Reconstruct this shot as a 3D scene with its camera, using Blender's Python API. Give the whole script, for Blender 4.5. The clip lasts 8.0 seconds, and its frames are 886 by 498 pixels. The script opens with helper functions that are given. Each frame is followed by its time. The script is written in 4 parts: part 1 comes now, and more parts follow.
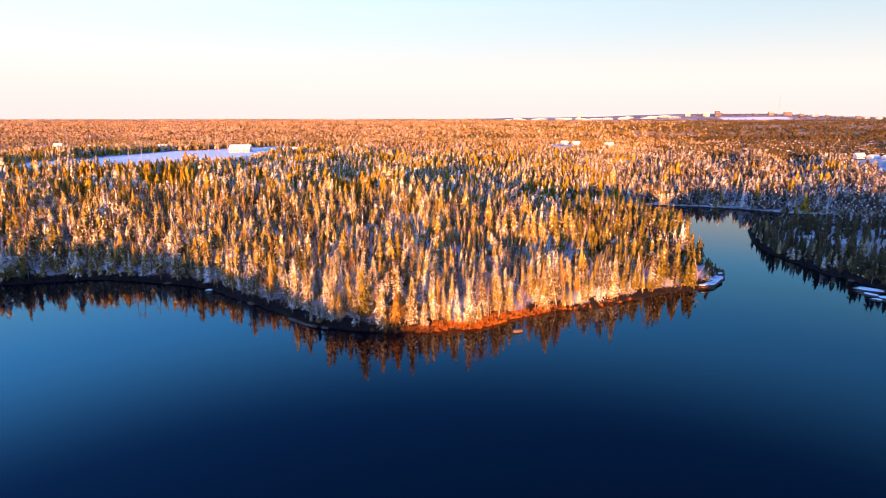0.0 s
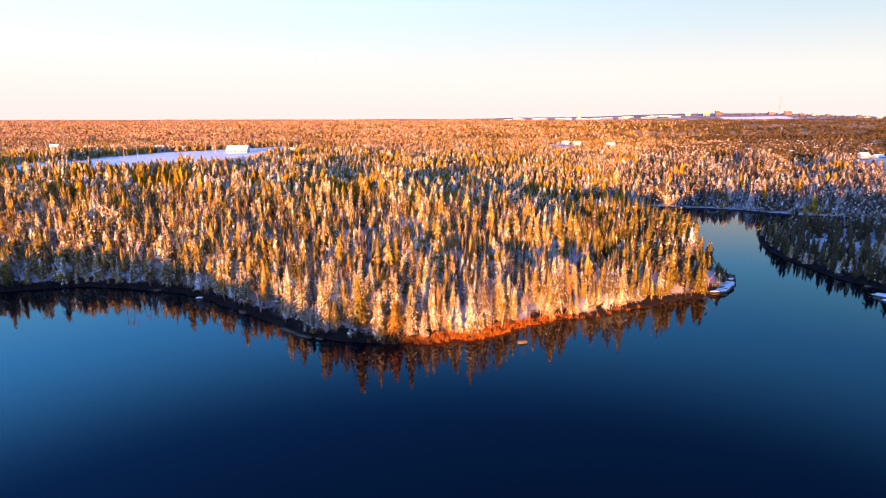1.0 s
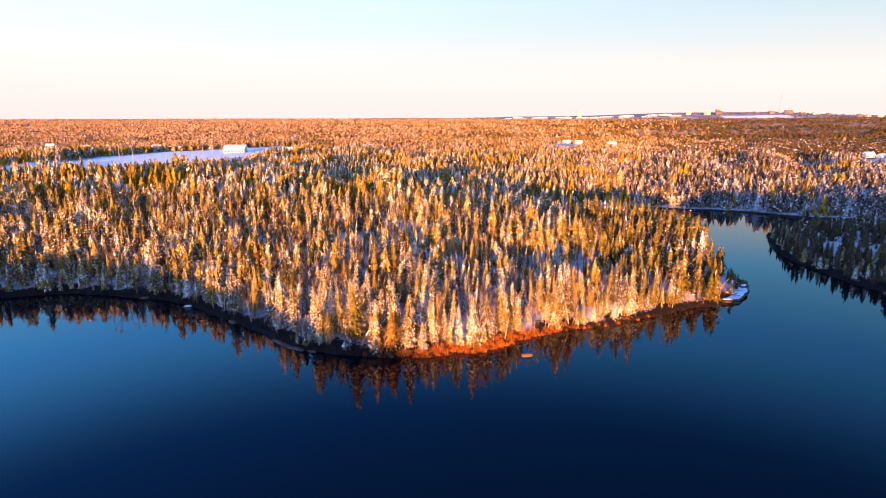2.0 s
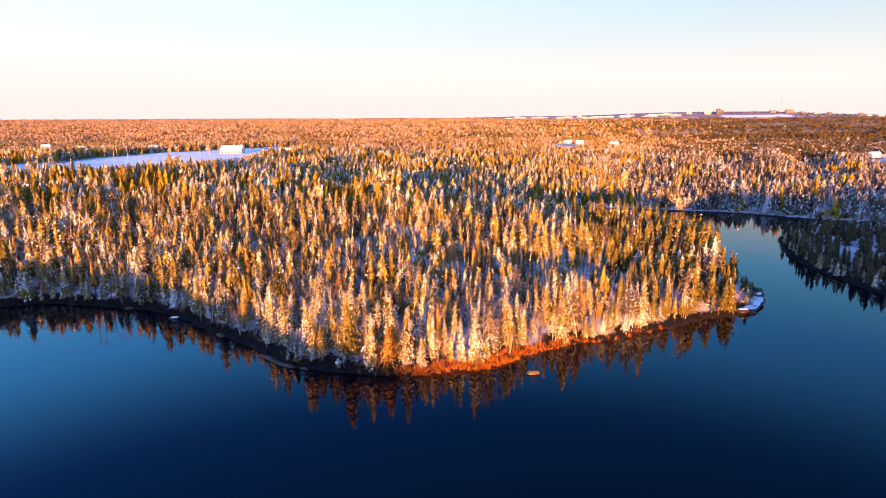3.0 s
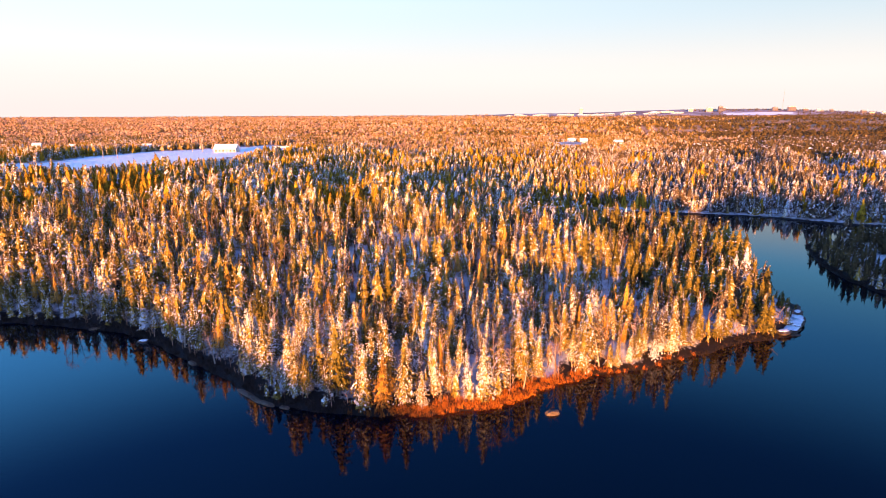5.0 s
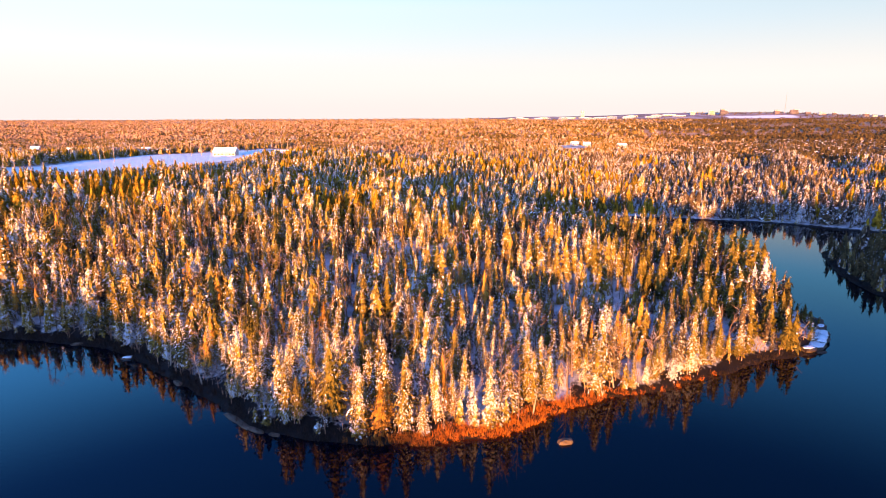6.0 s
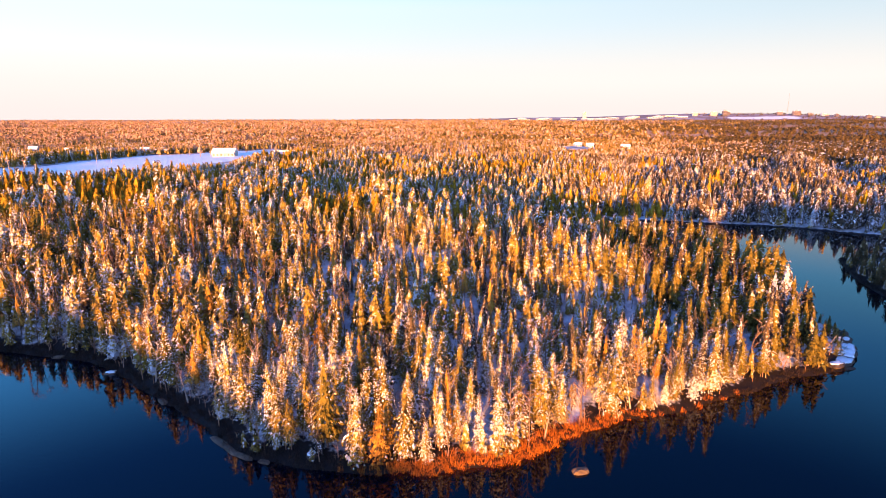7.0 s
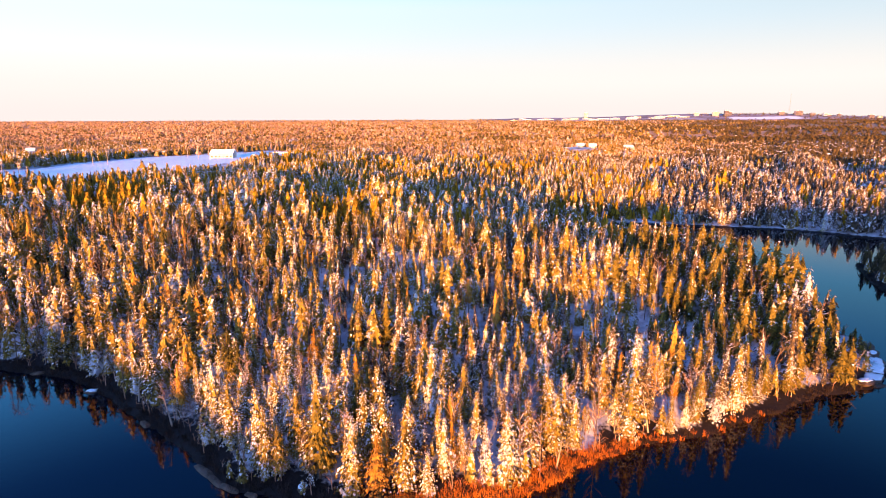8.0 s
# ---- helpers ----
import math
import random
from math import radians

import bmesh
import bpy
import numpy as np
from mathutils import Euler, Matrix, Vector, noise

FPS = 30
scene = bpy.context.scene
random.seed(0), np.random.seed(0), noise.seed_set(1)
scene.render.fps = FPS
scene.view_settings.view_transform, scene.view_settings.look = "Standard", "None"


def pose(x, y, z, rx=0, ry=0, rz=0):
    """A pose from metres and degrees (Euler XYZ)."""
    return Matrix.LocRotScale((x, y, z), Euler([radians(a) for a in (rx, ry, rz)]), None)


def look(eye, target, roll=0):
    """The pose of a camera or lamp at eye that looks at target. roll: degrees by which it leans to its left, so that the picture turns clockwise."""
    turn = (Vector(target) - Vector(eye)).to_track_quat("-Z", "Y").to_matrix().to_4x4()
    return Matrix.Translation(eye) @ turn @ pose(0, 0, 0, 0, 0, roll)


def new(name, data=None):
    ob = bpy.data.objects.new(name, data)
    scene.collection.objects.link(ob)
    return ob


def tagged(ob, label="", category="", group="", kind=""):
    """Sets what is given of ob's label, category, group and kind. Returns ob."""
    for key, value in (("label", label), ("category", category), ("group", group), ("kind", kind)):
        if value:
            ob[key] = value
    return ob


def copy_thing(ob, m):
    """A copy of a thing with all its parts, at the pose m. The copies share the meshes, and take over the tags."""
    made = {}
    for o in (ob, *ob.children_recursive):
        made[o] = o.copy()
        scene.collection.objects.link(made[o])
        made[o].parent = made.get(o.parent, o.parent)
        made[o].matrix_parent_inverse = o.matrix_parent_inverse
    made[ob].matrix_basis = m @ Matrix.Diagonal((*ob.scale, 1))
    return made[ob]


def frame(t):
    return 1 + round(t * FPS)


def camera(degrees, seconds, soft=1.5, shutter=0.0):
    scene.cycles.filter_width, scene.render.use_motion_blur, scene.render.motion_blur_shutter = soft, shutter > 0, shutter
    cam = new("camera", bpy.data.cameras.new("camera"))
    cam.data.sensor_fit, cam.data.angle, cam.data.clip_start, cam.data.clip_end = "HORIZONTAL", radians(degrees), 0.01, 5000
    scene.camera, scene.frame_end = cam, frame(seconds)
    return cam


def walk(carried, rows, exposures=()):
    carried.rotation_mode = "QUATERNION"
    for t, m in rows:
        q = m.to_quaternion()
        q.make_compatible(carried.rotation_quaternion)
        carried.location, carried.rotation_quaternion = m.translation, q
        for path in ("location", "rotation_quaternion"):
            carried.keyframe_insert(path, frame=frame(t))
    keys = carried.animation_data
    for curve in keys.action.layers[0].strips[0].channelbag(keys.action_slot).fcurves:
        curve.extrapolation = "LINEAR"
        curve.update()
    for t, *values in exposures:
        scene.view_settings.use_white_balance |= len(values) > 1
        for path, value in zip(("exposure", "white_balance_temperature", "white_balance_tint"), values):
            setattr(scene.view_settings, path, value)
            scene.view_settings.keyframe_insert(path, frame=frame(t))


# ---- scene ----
cam = camera(75.2, 8.0, soft=0.5)
PATH = [
    (0, (0.704, -0.385, 52.133), (0.717, 1.562, 51.677), -0.0),
    (0.5, (0.696, 3.212, 52.106), (0.709, 5.16, 51.651), -0.1),
    (1, (0.665, 6.85, 52.094), (0.678, 8.797, 51.638), -0.1),
    (1.5, (0.689, 10.706, 52.131), (0.702, 12.653, 51.672), -0.1),
    (3, (0.751, 23.363, 52.343), (0.763, 25.309, 51.883), -0.2),
    (3.5, (0.682, 27.813, 52.357), (0.694, 29.759, 51.892), -0.2),
    (4, (0.529, 32.323, 52.342), (0.541, 34.267, 51.873), -0.2),
    (4.5, (0.372, 36.69, 52.293), (0.384, 38.634, 51.822), -0.2),
    (6, (-0.005, 49.141, 52.145), (0.001, 51.088, 51.687), -0.2),
    (6.5, (-0.245, 53.126, 52.072), (-0.241, 55.074, 51.615), -0.1),
    (7, (-0.515, 56.989, 52.028), (-0.513, 58.936, 51.572), -0.1),
    (7.5, (-0.723, 60.824, 52.052), (-0.724, 62.772, 51.597), -0.2),
    (8, (-0.778, 64.6, 52.114), (-0.78, 66.547, 51.66), -0.2),
]
walk(cam, [(t, look(eye, target, roll)) for t, eye, target, roll in PATH])

# ---- world, sun, exposure ----
SUN_EL, SUN_AZ = 4.2, 16.0          # degrees above the horizon; degrees that it stands to the left of straight behind
scene.view_settings.exposure = 2.37
world = bpy.data.worlds.new("sky")
scene.world = world
world.use_nodes = True
wt = world.node_tree
wt.nodes.clear()
w_out = wt.nodes.new("ShaderNodeOutputWorld")
w_bg = wt.nodes.new("ShaderNodeBackground")
sky = wt.nodes.new("ShaderNodeTexSky")
sky.sky_type = "NISHITA"
sky.sun_disc = False
sky.sun_elevation = radians(SUN_EL)
sky.sun_rotation = radians(180 + SUN_AZ)
sky.ozone_density = 4.0
sky.dust_density = 0.3
dim = wt.nodes.new("ShaderNodeVectorMath")
dim.operation = "SCALE"
dim.inputs["Scale"].default_value = 0.15
# the clear winter evening: pale above the horizon, falling to deep blue overhead
height = wt.nodes.new("ShaderNodeTexCoord")
split = wt.nodes.new("ShaderNodeSeparateXYZ")
fade = wt.nodes.new("ShaderNodeValToRGB")
fade.color_ramp.interpolation = "EASE"
stops = [(0.0, (0.98, 0.87, 0.84)), (0.06, (1.0, 0.93, 0.88)), (0.16, (0.8, 0.93, 1.0)), (0.24, (0.28, 0.94, 1.66)), (0.34, (0.16, 0.85, 2.1)), (0.5, (0.028, 0.2, 0.8)), (1.0, (0.014, 0.1, 0.46))]
while len(fade.color_ramp.elements) < len(stops):
    fade.color_ramp.elements.new(0.5)
for el, (pos, c) in zip(fade.color_ramp.elements, stops):
    el.position, el.color = pos, (*c, 1)
blend = wt.nodes.new("ShaderNodeMix")
blend.data_type = "RGBA"
blend.inputs[0].default_value = 0.88
wt.links.new(sky.outputs[0], dim.inputs[0])
wt.links.new(height.outputs["Generated"], split.inputs[0])
wt.links.new(split.outputs["Z"], fade.inputs["Fac"])
wt.links.new(dim.outputs[0], blend.inputs[6])
lean = wt.nodes.new("ShaderNodeMath")
lean.operation = "MULTIPLY_ADD"
lean.inputs[1].default_value, lean.inputs[2].default_value = -0.65, 1.0
warm = wt.nodes.new("ShaderNodeVectorMath")
warm.operation = "SCALE"
aloft = wt.nodes.new("ShaderNodeMapRange")
aloft.inputs["From Min"].default_value, aloft.inputs["From Max"].default_value = 0.05, 0.32
across = wt.nodes.new("ShaderNodeMath")
across.operation = "MULTIPLY"
wt.links.new(split.outputs["Z"], aloft.inputs["Value"])
wt.links.new(split.outputs["X"], across.inputs[0])
wt.links.new(aloft.outputs["Result"], across.inputs[1])
wt.links.new(across.outputs[0], lean.inputs[0])
wt.links.new(fade.outputs["Color"], warm.inputs[0])
wt.links.new(lean.outputs[0], warm.inputs["Scale"])
wt.links.new(warm.outputs[0], blend.inputs[7])
# the wide lilac glow of the sky on the side of the low sun
_a = radians(SUN_AZ)
toward = wt.nodes.new("ShaderNodeVectorMath")
toward.operation = "DOT_PRODUCT"
toward.inputs[1].default_value = (-math.sin(_a), -math.cos(_a), 0.0)
wt.links.new(height.outputs["Generated"], toward.inputs[0])
reach = wt.nodes.new("ShaderNodeMapRange")
reach.interpolation_type = "SMOOTHSTEP"
reach.inputs["From Min"].default_value, reach.inputs["From Max"].default_value = -0.1, 1.0
reach.inputs["To Max"].default_value = 1.0
wt.links.new(toward.outputs["Value"], reach.inputs["Value"])
glow = wt.nodes.new("ShaderNodeVectorMath")
glow.operation = "SCALE"
glow.inputs[0].default_value = (0.52, 0.58, 1.3)
wt.links.new(reach.outputs["Result"], glow.inputs["Scale"])
total = wt.nodes.new("ShaderNodeVectorMath")
total.operation = "ADD"
wt.links.new(blend.outputs[2], total.inputs[0])
wt.links.new(glow.outputs[0], total.inputs[1])
wt.links.new(total.outputs[0], w_bg.inputs["Color"])
w_bg.inputs["Strength"].default_value = 0.222
wt.links.new(w_bg.outputs[0], w_out.inputs["Surface"])

sun = new("sun", bpy.data.lights.new("sun", "SUN"))
sun.data.energy = 4.6
sun.data.angle = radians(0.5)
sun.data.color = (1.0, 0.39, 0.075)
_e = radians(SUN_EL)
sun.matrix_world = look((-1000 * math.sin(_a) * math.cos(_e), -1000 * math.cos(_a) * math.cos(_e), 1000 * math.sin(_e)), (0, 0, 0))

# ---- materials ----
def mat(name, colors, rough=0.8, scale=1.0, detail=4.0, bump=0.0, bump_scale=8.0, island=0.0, obj=0.0, spec=0.3, coarse=None, at=None):
    """A surface that runs between two or three colours by noise, with a coarser second noise, a variation by piece and by object, and a relief."""
    m = bpy.data.materials.new(name)
    m.use_nodes = True
    nt = m.node_tree
    b = nt.nodes["Principled BSDF"]
    b.inputs["Roughness"].default_value = rough
    b.inputs["Specular IOR Level"].default_value = spec
    geo = nt.nodes.new("ShaderNodeNewGeometry")
    n1 = nt.nodes.new("ShaderNodeTexNoise")
    n1.inputs["Scale"].default_value, n1.inputs["Detail"].default_value = scale, detail
    nt.links.new(geo.outputs["Position"], n1.inputs["Vector"])
    n2 = nt.nodes.new("ShaderNodeTexNoise")
    n2.inputs["Scale"].default_value, n2.inputs["Detail"].default_value = (coarse or scale * 0.13), 2
    nt.links.new(geo.outputs["Position"], n2.inputs["Vector"])
    mix = nt.nodes.new("ShaderNodeMath")
    mix.operation = "MULTIPLY_ADD"
    mix.inputs[1].default_value = 0.5
    half = nt.nodes.new("ShaderNodeMath")
    half.operation = "MULTIPLY"
    half.inputs[1].default_value = 0.5
    nt.links.new(n2.outputs["Fac"], half.inputs[0])
    nt.links.new(n1.outputs["Fac"], mix.inputs[0])
    nt.links.new(half.outputs[0], mix.inputs[2])
    value = mix.outputs[0]
    for amount, source in ((island, geo.outputs["Random Per Island"]), (obj, None)):
        if amount:
            if source is None:
                info = nt.nodes.new("ShaderNodeObjectInfo")
                source = info.outputs["Random"]
            add = nt.nodes.new("ShaderNodeMath")
            add.operation = "MULTIPLY_ADD"
            add.inputs[1].default_value = amount
            nt.links.new(source, add.inputs[0])
            sub = nt.nodes.new("ShaderNodeMath")
            sub.operation = "SUBTRACT"
            sub.inputs[1].default_value = amount / 2
            nt.links.new(value, sub.inputs[0])
            nt.links.new(sub.outputs[0], add.inputs[2])
            value = add.outputs[0]
    ramp = nt.nodes.new("ShaderNodeValToRGB")
    els = ramp.color_ramp.elements
    n = len(colors)
    while len(els) < n:
        els.new(0.5)
    for i, c in enumerate(colors):
        els[i].position = at[i] if at else 0.3 + 0.4 * i / (n - 1)
        els[i].color = (*c, 1)
    nt.links.new(value, ramp.inputs["Fac"])
    nt.links.new(ramp.outputs["Color"], b.inputs["Base Color"])
    if bump:
        n3 = nt.nodes.new("ShaderNodeTexNoise")
        n3.inputs["Scale"].default_value, n3.inputs["Detail"].default_value = bump_scale, 4
        nt.links.new(geo.outputs["Position"], n3.inputs["Vector"])
        bp = nt.nodes.new("ShaderNodeBump")
        bp.inputs["Strength"].default_value, bp.inputs["Distance"].default_value = bump, 0.5 / bump_scale
        nt.links.new(n3.outputs["Fac"], bp.inputs["Height"])
        nt.links.new(bp.outputs["Normal"], b.inputs["Normal"])
    return m


SNOWY = (0.5, 0.51, 0.53)
M_NEEDLE = mat("spruce_needles", [(0.036, 0.03, 0.014), (0.17, 0.12, 0.026), (0.31, 0.21, 0.034), SNOWY], 0.75, 1.9, detail=7, island=0.1, coarse=0.12, spec=0.08, bump=1.0, bump_scale=4.0, at=(0.37, 0.45, 0.55, 0.59))
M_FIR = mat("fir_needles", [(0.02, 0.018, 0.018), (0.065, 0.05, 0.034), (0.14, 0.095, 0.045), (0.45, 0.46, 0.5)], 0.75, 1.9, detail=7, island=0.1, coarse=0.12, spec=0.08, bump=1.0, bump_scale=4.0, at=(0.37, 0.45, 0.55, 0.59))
M_FAR = mat("far_needles", [(0.055, 0.043, 0.014), (0.15, 0.105, 0.028), (0.26, 0.17, 0.045), (0.45, 0.46, 0.5)], 0.8, 1.6, detail=6, island=0.3, coarse=0.02, spec=0.08, at=(0.32, 0.46, 0.6, 0.7))
# fir needles without snow, darkened to stand for shade
M_SHADEFIR = mat("snowless_shade_needles", [(0.02, 0.017, 0.009), (0.06, 0.045, 0.02), (0.13, 0.09, 0.034)], 0.8, 1.9, detail=7, island=0.1, coarse=0.12, spec=0.08, bump=1.0, bump_scale=4.0)
M_LARCH = mat("larch_needles", [(0.16, 0.08, 0.01), (0.34, 0.165, 0.02), (0.45, 0.24, 0.035)], 0.8, 3.0, detail=6, island=0.3, obj=0.3, bump=0.8, bump_scale=4.0)
M_PINE = mat("pine_needles", [(0.022, 0.021, 0.008), (0.095, 0.078, 0.016), (0.2, 0.14, 0.022), SNOWY], 0.75, 1.9, detail=7, island=0.12, coarse=0.12, spec=0.08, bump=1.0, bump_scale=4.0, at=(0.37, 0.46, 0.6, 0.64))
M_SNOW = mat("branch_snow", [(0.1, 0.085, 0.03), (0.3, 0.28, 0.22), (0.56, 0.56, 0.56), (0.76, 0.77, 0.78)], 0.6, 2.6, detail=6, island=0.16, coarse=0.15, bump=0.7, bump_scale=5.0, at=(0.34, 0.44, 0.5, 0.62))
M_GOLD = mat("golden_needles", [(0.045, 0.033, 0.006), (0.2, 0.13, 0.013), (0.33, 0.2, 0.018), (0.42, 0.26, 0.026)], 0.8, 1.7, detail=7, island=0.2, coarse=0.08, spec=0.05, bump=0.8, bump_scale=4.0, at=(0.36, 0.46, 0.56, 0.66))
M_BARK = mat("bark", [(0.07, 0.05, 0.035), (0.14, 0.10, 0.075), (0.24, 0.19, 0.15)], 0.9, 3.0, bump=0.3, obj=0.3)
M_TWIG = mat("bare_twigs", [(0.18, 0.095, 0.055), (0.31, 0.175, 0.11), (0.43, 0.28, 0.2)], 0.85, 1.5, island=0.3, obj=0.3)
M_REED = mat("dead_reeds", [(0.17, 0.045, 0.004), (0.36, 0.105, 0.008), (0.48, 0.165, 0.014)], 0.85, 0.8, island=0.5, coarse=0.3)
# brush taken near black, with the shade of the shore in its colour
M_SHADEBRUSH = mat("shade_darkened_brush", [(0.008, 0.005, 0.003), (0.02, 0.012, 0.008), (0.045, 0.026, 0.016)], 0.9, 0.8, island=0.5, coarse=0.3)
M_ROCK = mat("granite", [(0.04, 0.028, 0.018), (0.09, 0.064, 0.044), (0.15, 0.11, 0.075)], 0.8, 1.2, detail=8, bump=0.6, bump_scale=2.5)
M_GROUND = mat("snowy_forest_floor", [(0.06, 0.045, 0.03), (0.45, 0.45, 0.46), (0.82, 0.84, 0.87)], 0.8, 0.45, detail=6, bump=0.4, bump_scale=1.2)
M_FIELD = mat("field_snow", [(0.72, 0.83, 0.86), (0.77, 0.87, 0.9), (0.82, 0.9, 0.92)], 0.6, 0.05, detail=6, bump=0.3, bump_scale=0.4)
M_FARWOOD = mat("far_brown_woods", [(0.16, 0.095, 0.055), (0.32, 0.2, 0.115), (0.46, 0.33, 0.22)], 0.9, 0.05, detail=6, island=0.5, coarse=0.004)
# snowy suburb ground, its lilac grey also standing for haze on the ridge
M_SUBURB = mat("hazy_snow_suburb", [(0.12, 0.09, 0.09), (0.24, 0.2, 0.21), (0.5, 0.48, 0.52)], 0.9, 0.012, detail=6, coarse=0.003)
M_WALL_Y = mat("pale_cladding", [(0.4, 0.42, 0.38), (0.46, 0.48, 0.44), (0.52, 0.54, 0.5)], 0.6, 0.4)
# brick and white walls: blue mixed into the base to offset the orange sun
M_WALL_B = mat("brick_cladding", [(0.1, 0.095, 0.12), (0.14, 0.125, 0.15), (0.18, 0.16, 0.19)], 0.8, 0.2, obj=0.4)
M_WALL_W = mat("blued_white_cladding", [(0.22, 0.3, 0.42), (0.27, 0.35, 0.48), (0.33, 0.41, 0.55)], 0.6, 0.3, obj=0.2)
M_WINDOW = mat("window_glass", [(0.02, 0.025, 0.03), (0.04, 0.045, 0.05)], 0.1, 0.3, spec=0.6)
M_POLE = mat("weathered_pole", [(0.25, 0.2, 0.15), (0.4, 0.33, 0.26)], 0.8, 2.0)
M_STEEL = mat("painted_steel", [(0.35, 0.2, 0.18), (0.5, 0.3, 0.27)], 0.5, 0.2)

M_WATER = bpy.data.materials.new("lake_water")
M_WATER.use_nodes = True
nt = M_WATER.node_tree
wb = nt.nodes["Principled BSDF"]
wb.inputs["Base Color"].default_value = (0.0, 0.0016, 0.006, 1)
wb.inputs["Roughness"].default_value = 0.045
wb.inputs["IOR"].default_value = 1.3
geo = nt.nodes.new("ShaderNodeNewGeometry")
mp = nt.nodes.new("ShaderNodeMapping")
mp.inputs["Scale"].default_value = (0.7, 1.6, 1.0)
rip = nt.nodes.new("ShaderNodeTexNoise")
rip.inputs["Scale"].default_value, rip.inputs["Detail"].default_value = 0.9, 3
calm = nt.nodes.new("ShaderNodeTexNoise")
calm.inputs["Scale"].default_value, calm.inputs["Detail"].default_value = 0.018, 2
prod = nt.nodes.new("ShaderNodeMath")
prod.operation = "MULTIPLY"
bp = nt.nodes.new("ShaderNodeBump")
bp.inputs["Strength"].default_value, bp.inputs["Distance"].default_value = 0.15, 0.06
nt.links.new(geo.outputs["Position"], mp.inputs["Vector"])
nt.links.new(mp.outputs["Vector"], rip.inputs["Vector"])
nt.links.new(geo.outputs["Position"], calm.inputs["Vector"])
nt.links.new(rip.outputs["Fac"], prod.inputs[0])
nt.links.new(calm.outputs["Fac"], prod.inputs[1])
nt.links.new(prod.outputs[0], bp.inputs["Height"])
nt.links.new(bp.outputs["Normal"], wb.inputs["Normal"])

# ---- mesh helpers ----
RNG = np.random.default_rng(11)


def mesh_of(name, verts, tris, mats, slots=None, smooth=False):
    """A mesh from arrays of corners and triangles, with a material slot for each triangle."""
    verts, tris = np.asarray(verts, np.float32), np.asarray(tris, np.int32)
    me = bpy.data.meshes.new(name)
    me.vertices.add(len(verts))
    me.vertices.foreach_set("co", verts.ravel())
    me.loops.add(tris.size)
    me.loops.foreach_set("vertex_index", tris.ravel())
    me.polygons.add(len(tris))
    me.polygons.foreach_set("loop_start", np.arange(0, tris.size, 3, dtype=np.int32))
    for m in mats:
        me.materials.append(m)
    if slots is not None:
        me.polygons.foreach_set("material_index", np.asarray(slots, np.int32))
    me.polygons.foreach_set("use_smooth", np.full(len(tris), smooth))
    me.update(calc_edges=True)
    return me


def part(name, shape, material, parent, label="", smooth=False):
    """One mesh object under a thing or a part; shape is corners and triangles."""
    ob = new(name, mesh_of(name, shape[0], shape[1], [material], smooth=smooth))
    ob.parent = parent
    return tagged(ob, label)


def thing(name, label, category, group="", at=(0, 0, 0), turn=0):
    ob = new(name)
    ob.empty_display_size = 0.5
    ob.matrix_basis = pose(*at, 0, 0, turn)
    return tagged(ob, label, category, group)


def join(shapes):
    vs, ts, n = [], [], 0
    for v, t in shapes:
        vs.append(np.asarray(v, float))
        ts.append(np.asarray(t, int) + n)
        n += len(v)
    return np.concatenate(vs), np.concatenate(ts)


def tube(points, radii, sides=5):
    """A tapered tube along points, closed at its end."""
    points = np.asarray(points, float)
    rings = []
    for i, p in enumerate(points):
        d = points[min(i + 1, len(points) - 1)] - points[max(i - 1, 0)]
        d = d / (np.linalg.norm(d) + 1e-9)
        u = np.cross(d, (0.31, 0.95, 0.1) if abs(d[2]) > 0.7 else (0, 0, 1))
        u /= np.linalg.norm(u)
        w = np.cross(d, u)
        a = np.arange(sides) * 2 * np.pi / sides
        rings.append(p + radii[i] * (np.cos(a)[:, None] * u + np.sin(a)[:, None] * w))
    v = np.concatenate(rings)
    t = []
    for i in range(len(points) - 1):
        for k in range(sides):
            a, b = i * sides + k, i * sides + (k + 1) % sides
            t += [(a, b, b + sides), (a, b + sides, a + sides)]
    last = (len(points) - 1) * sides
    t += [(last, last + k, last + k + 1) for k in range(1, sides - 1)]
    return v, np.array(t)


def box(x0, y0, z0, x1, y1, z1):
    v = np.array([(x, y, z) for z in (z0, z1) for y in (y0, y1) for x in (x0, x1)], float)
    t = [(0, 2, 3), (0, 3, 1), (4, 5, 7), (4, 7, 6), (0, 1, 5), (0, 5, 4), (2, 6, 7), (2, 7, 3), (0, 4, 6), (0, 6, 2), (1, 3, 7), (1, 7, 5)]
    return v, np.array(t)


# ---- plan: the lake and the lie of the land ----
NORTH_SHORE = [(-330, 60), (-305, 130), (-230, 166), (-180, 173), (-137, 174), (-117, 178.7), (-104, 179.3), (-92, 176.6), (-78, 173), (-69, 168),
               (-57.8, 159), (-45.5, 149.9), (-37, 142), (-31, 137), (-18.5, 133.6), (-5, 132.7), (6, 134.6), (13.5, 137), (19, 141.8), (28.5, 146.9),
               (41.4, 150.6), (52, 155.6), (63, 160.5), (71.3, 165.3), (78.1, 165.8), (83.5, 168.5), (89, 175.5), (94.5, 183), (98, 190.5), (95.5, 197)]
CHANNEL = [(97, 215), (93, 240), (91, 265), (88, 290), (80, 310), (70, 326), (80, 338), (95, 339), (109, 335), (128, 330.6), (153, 324), (166, 318),
           (177, 308.5), (188, 301), (201, 297), (221, 292), (240, 284), (248, 275), (235, 268), (200, 270), (170, 270), (152, 264)]
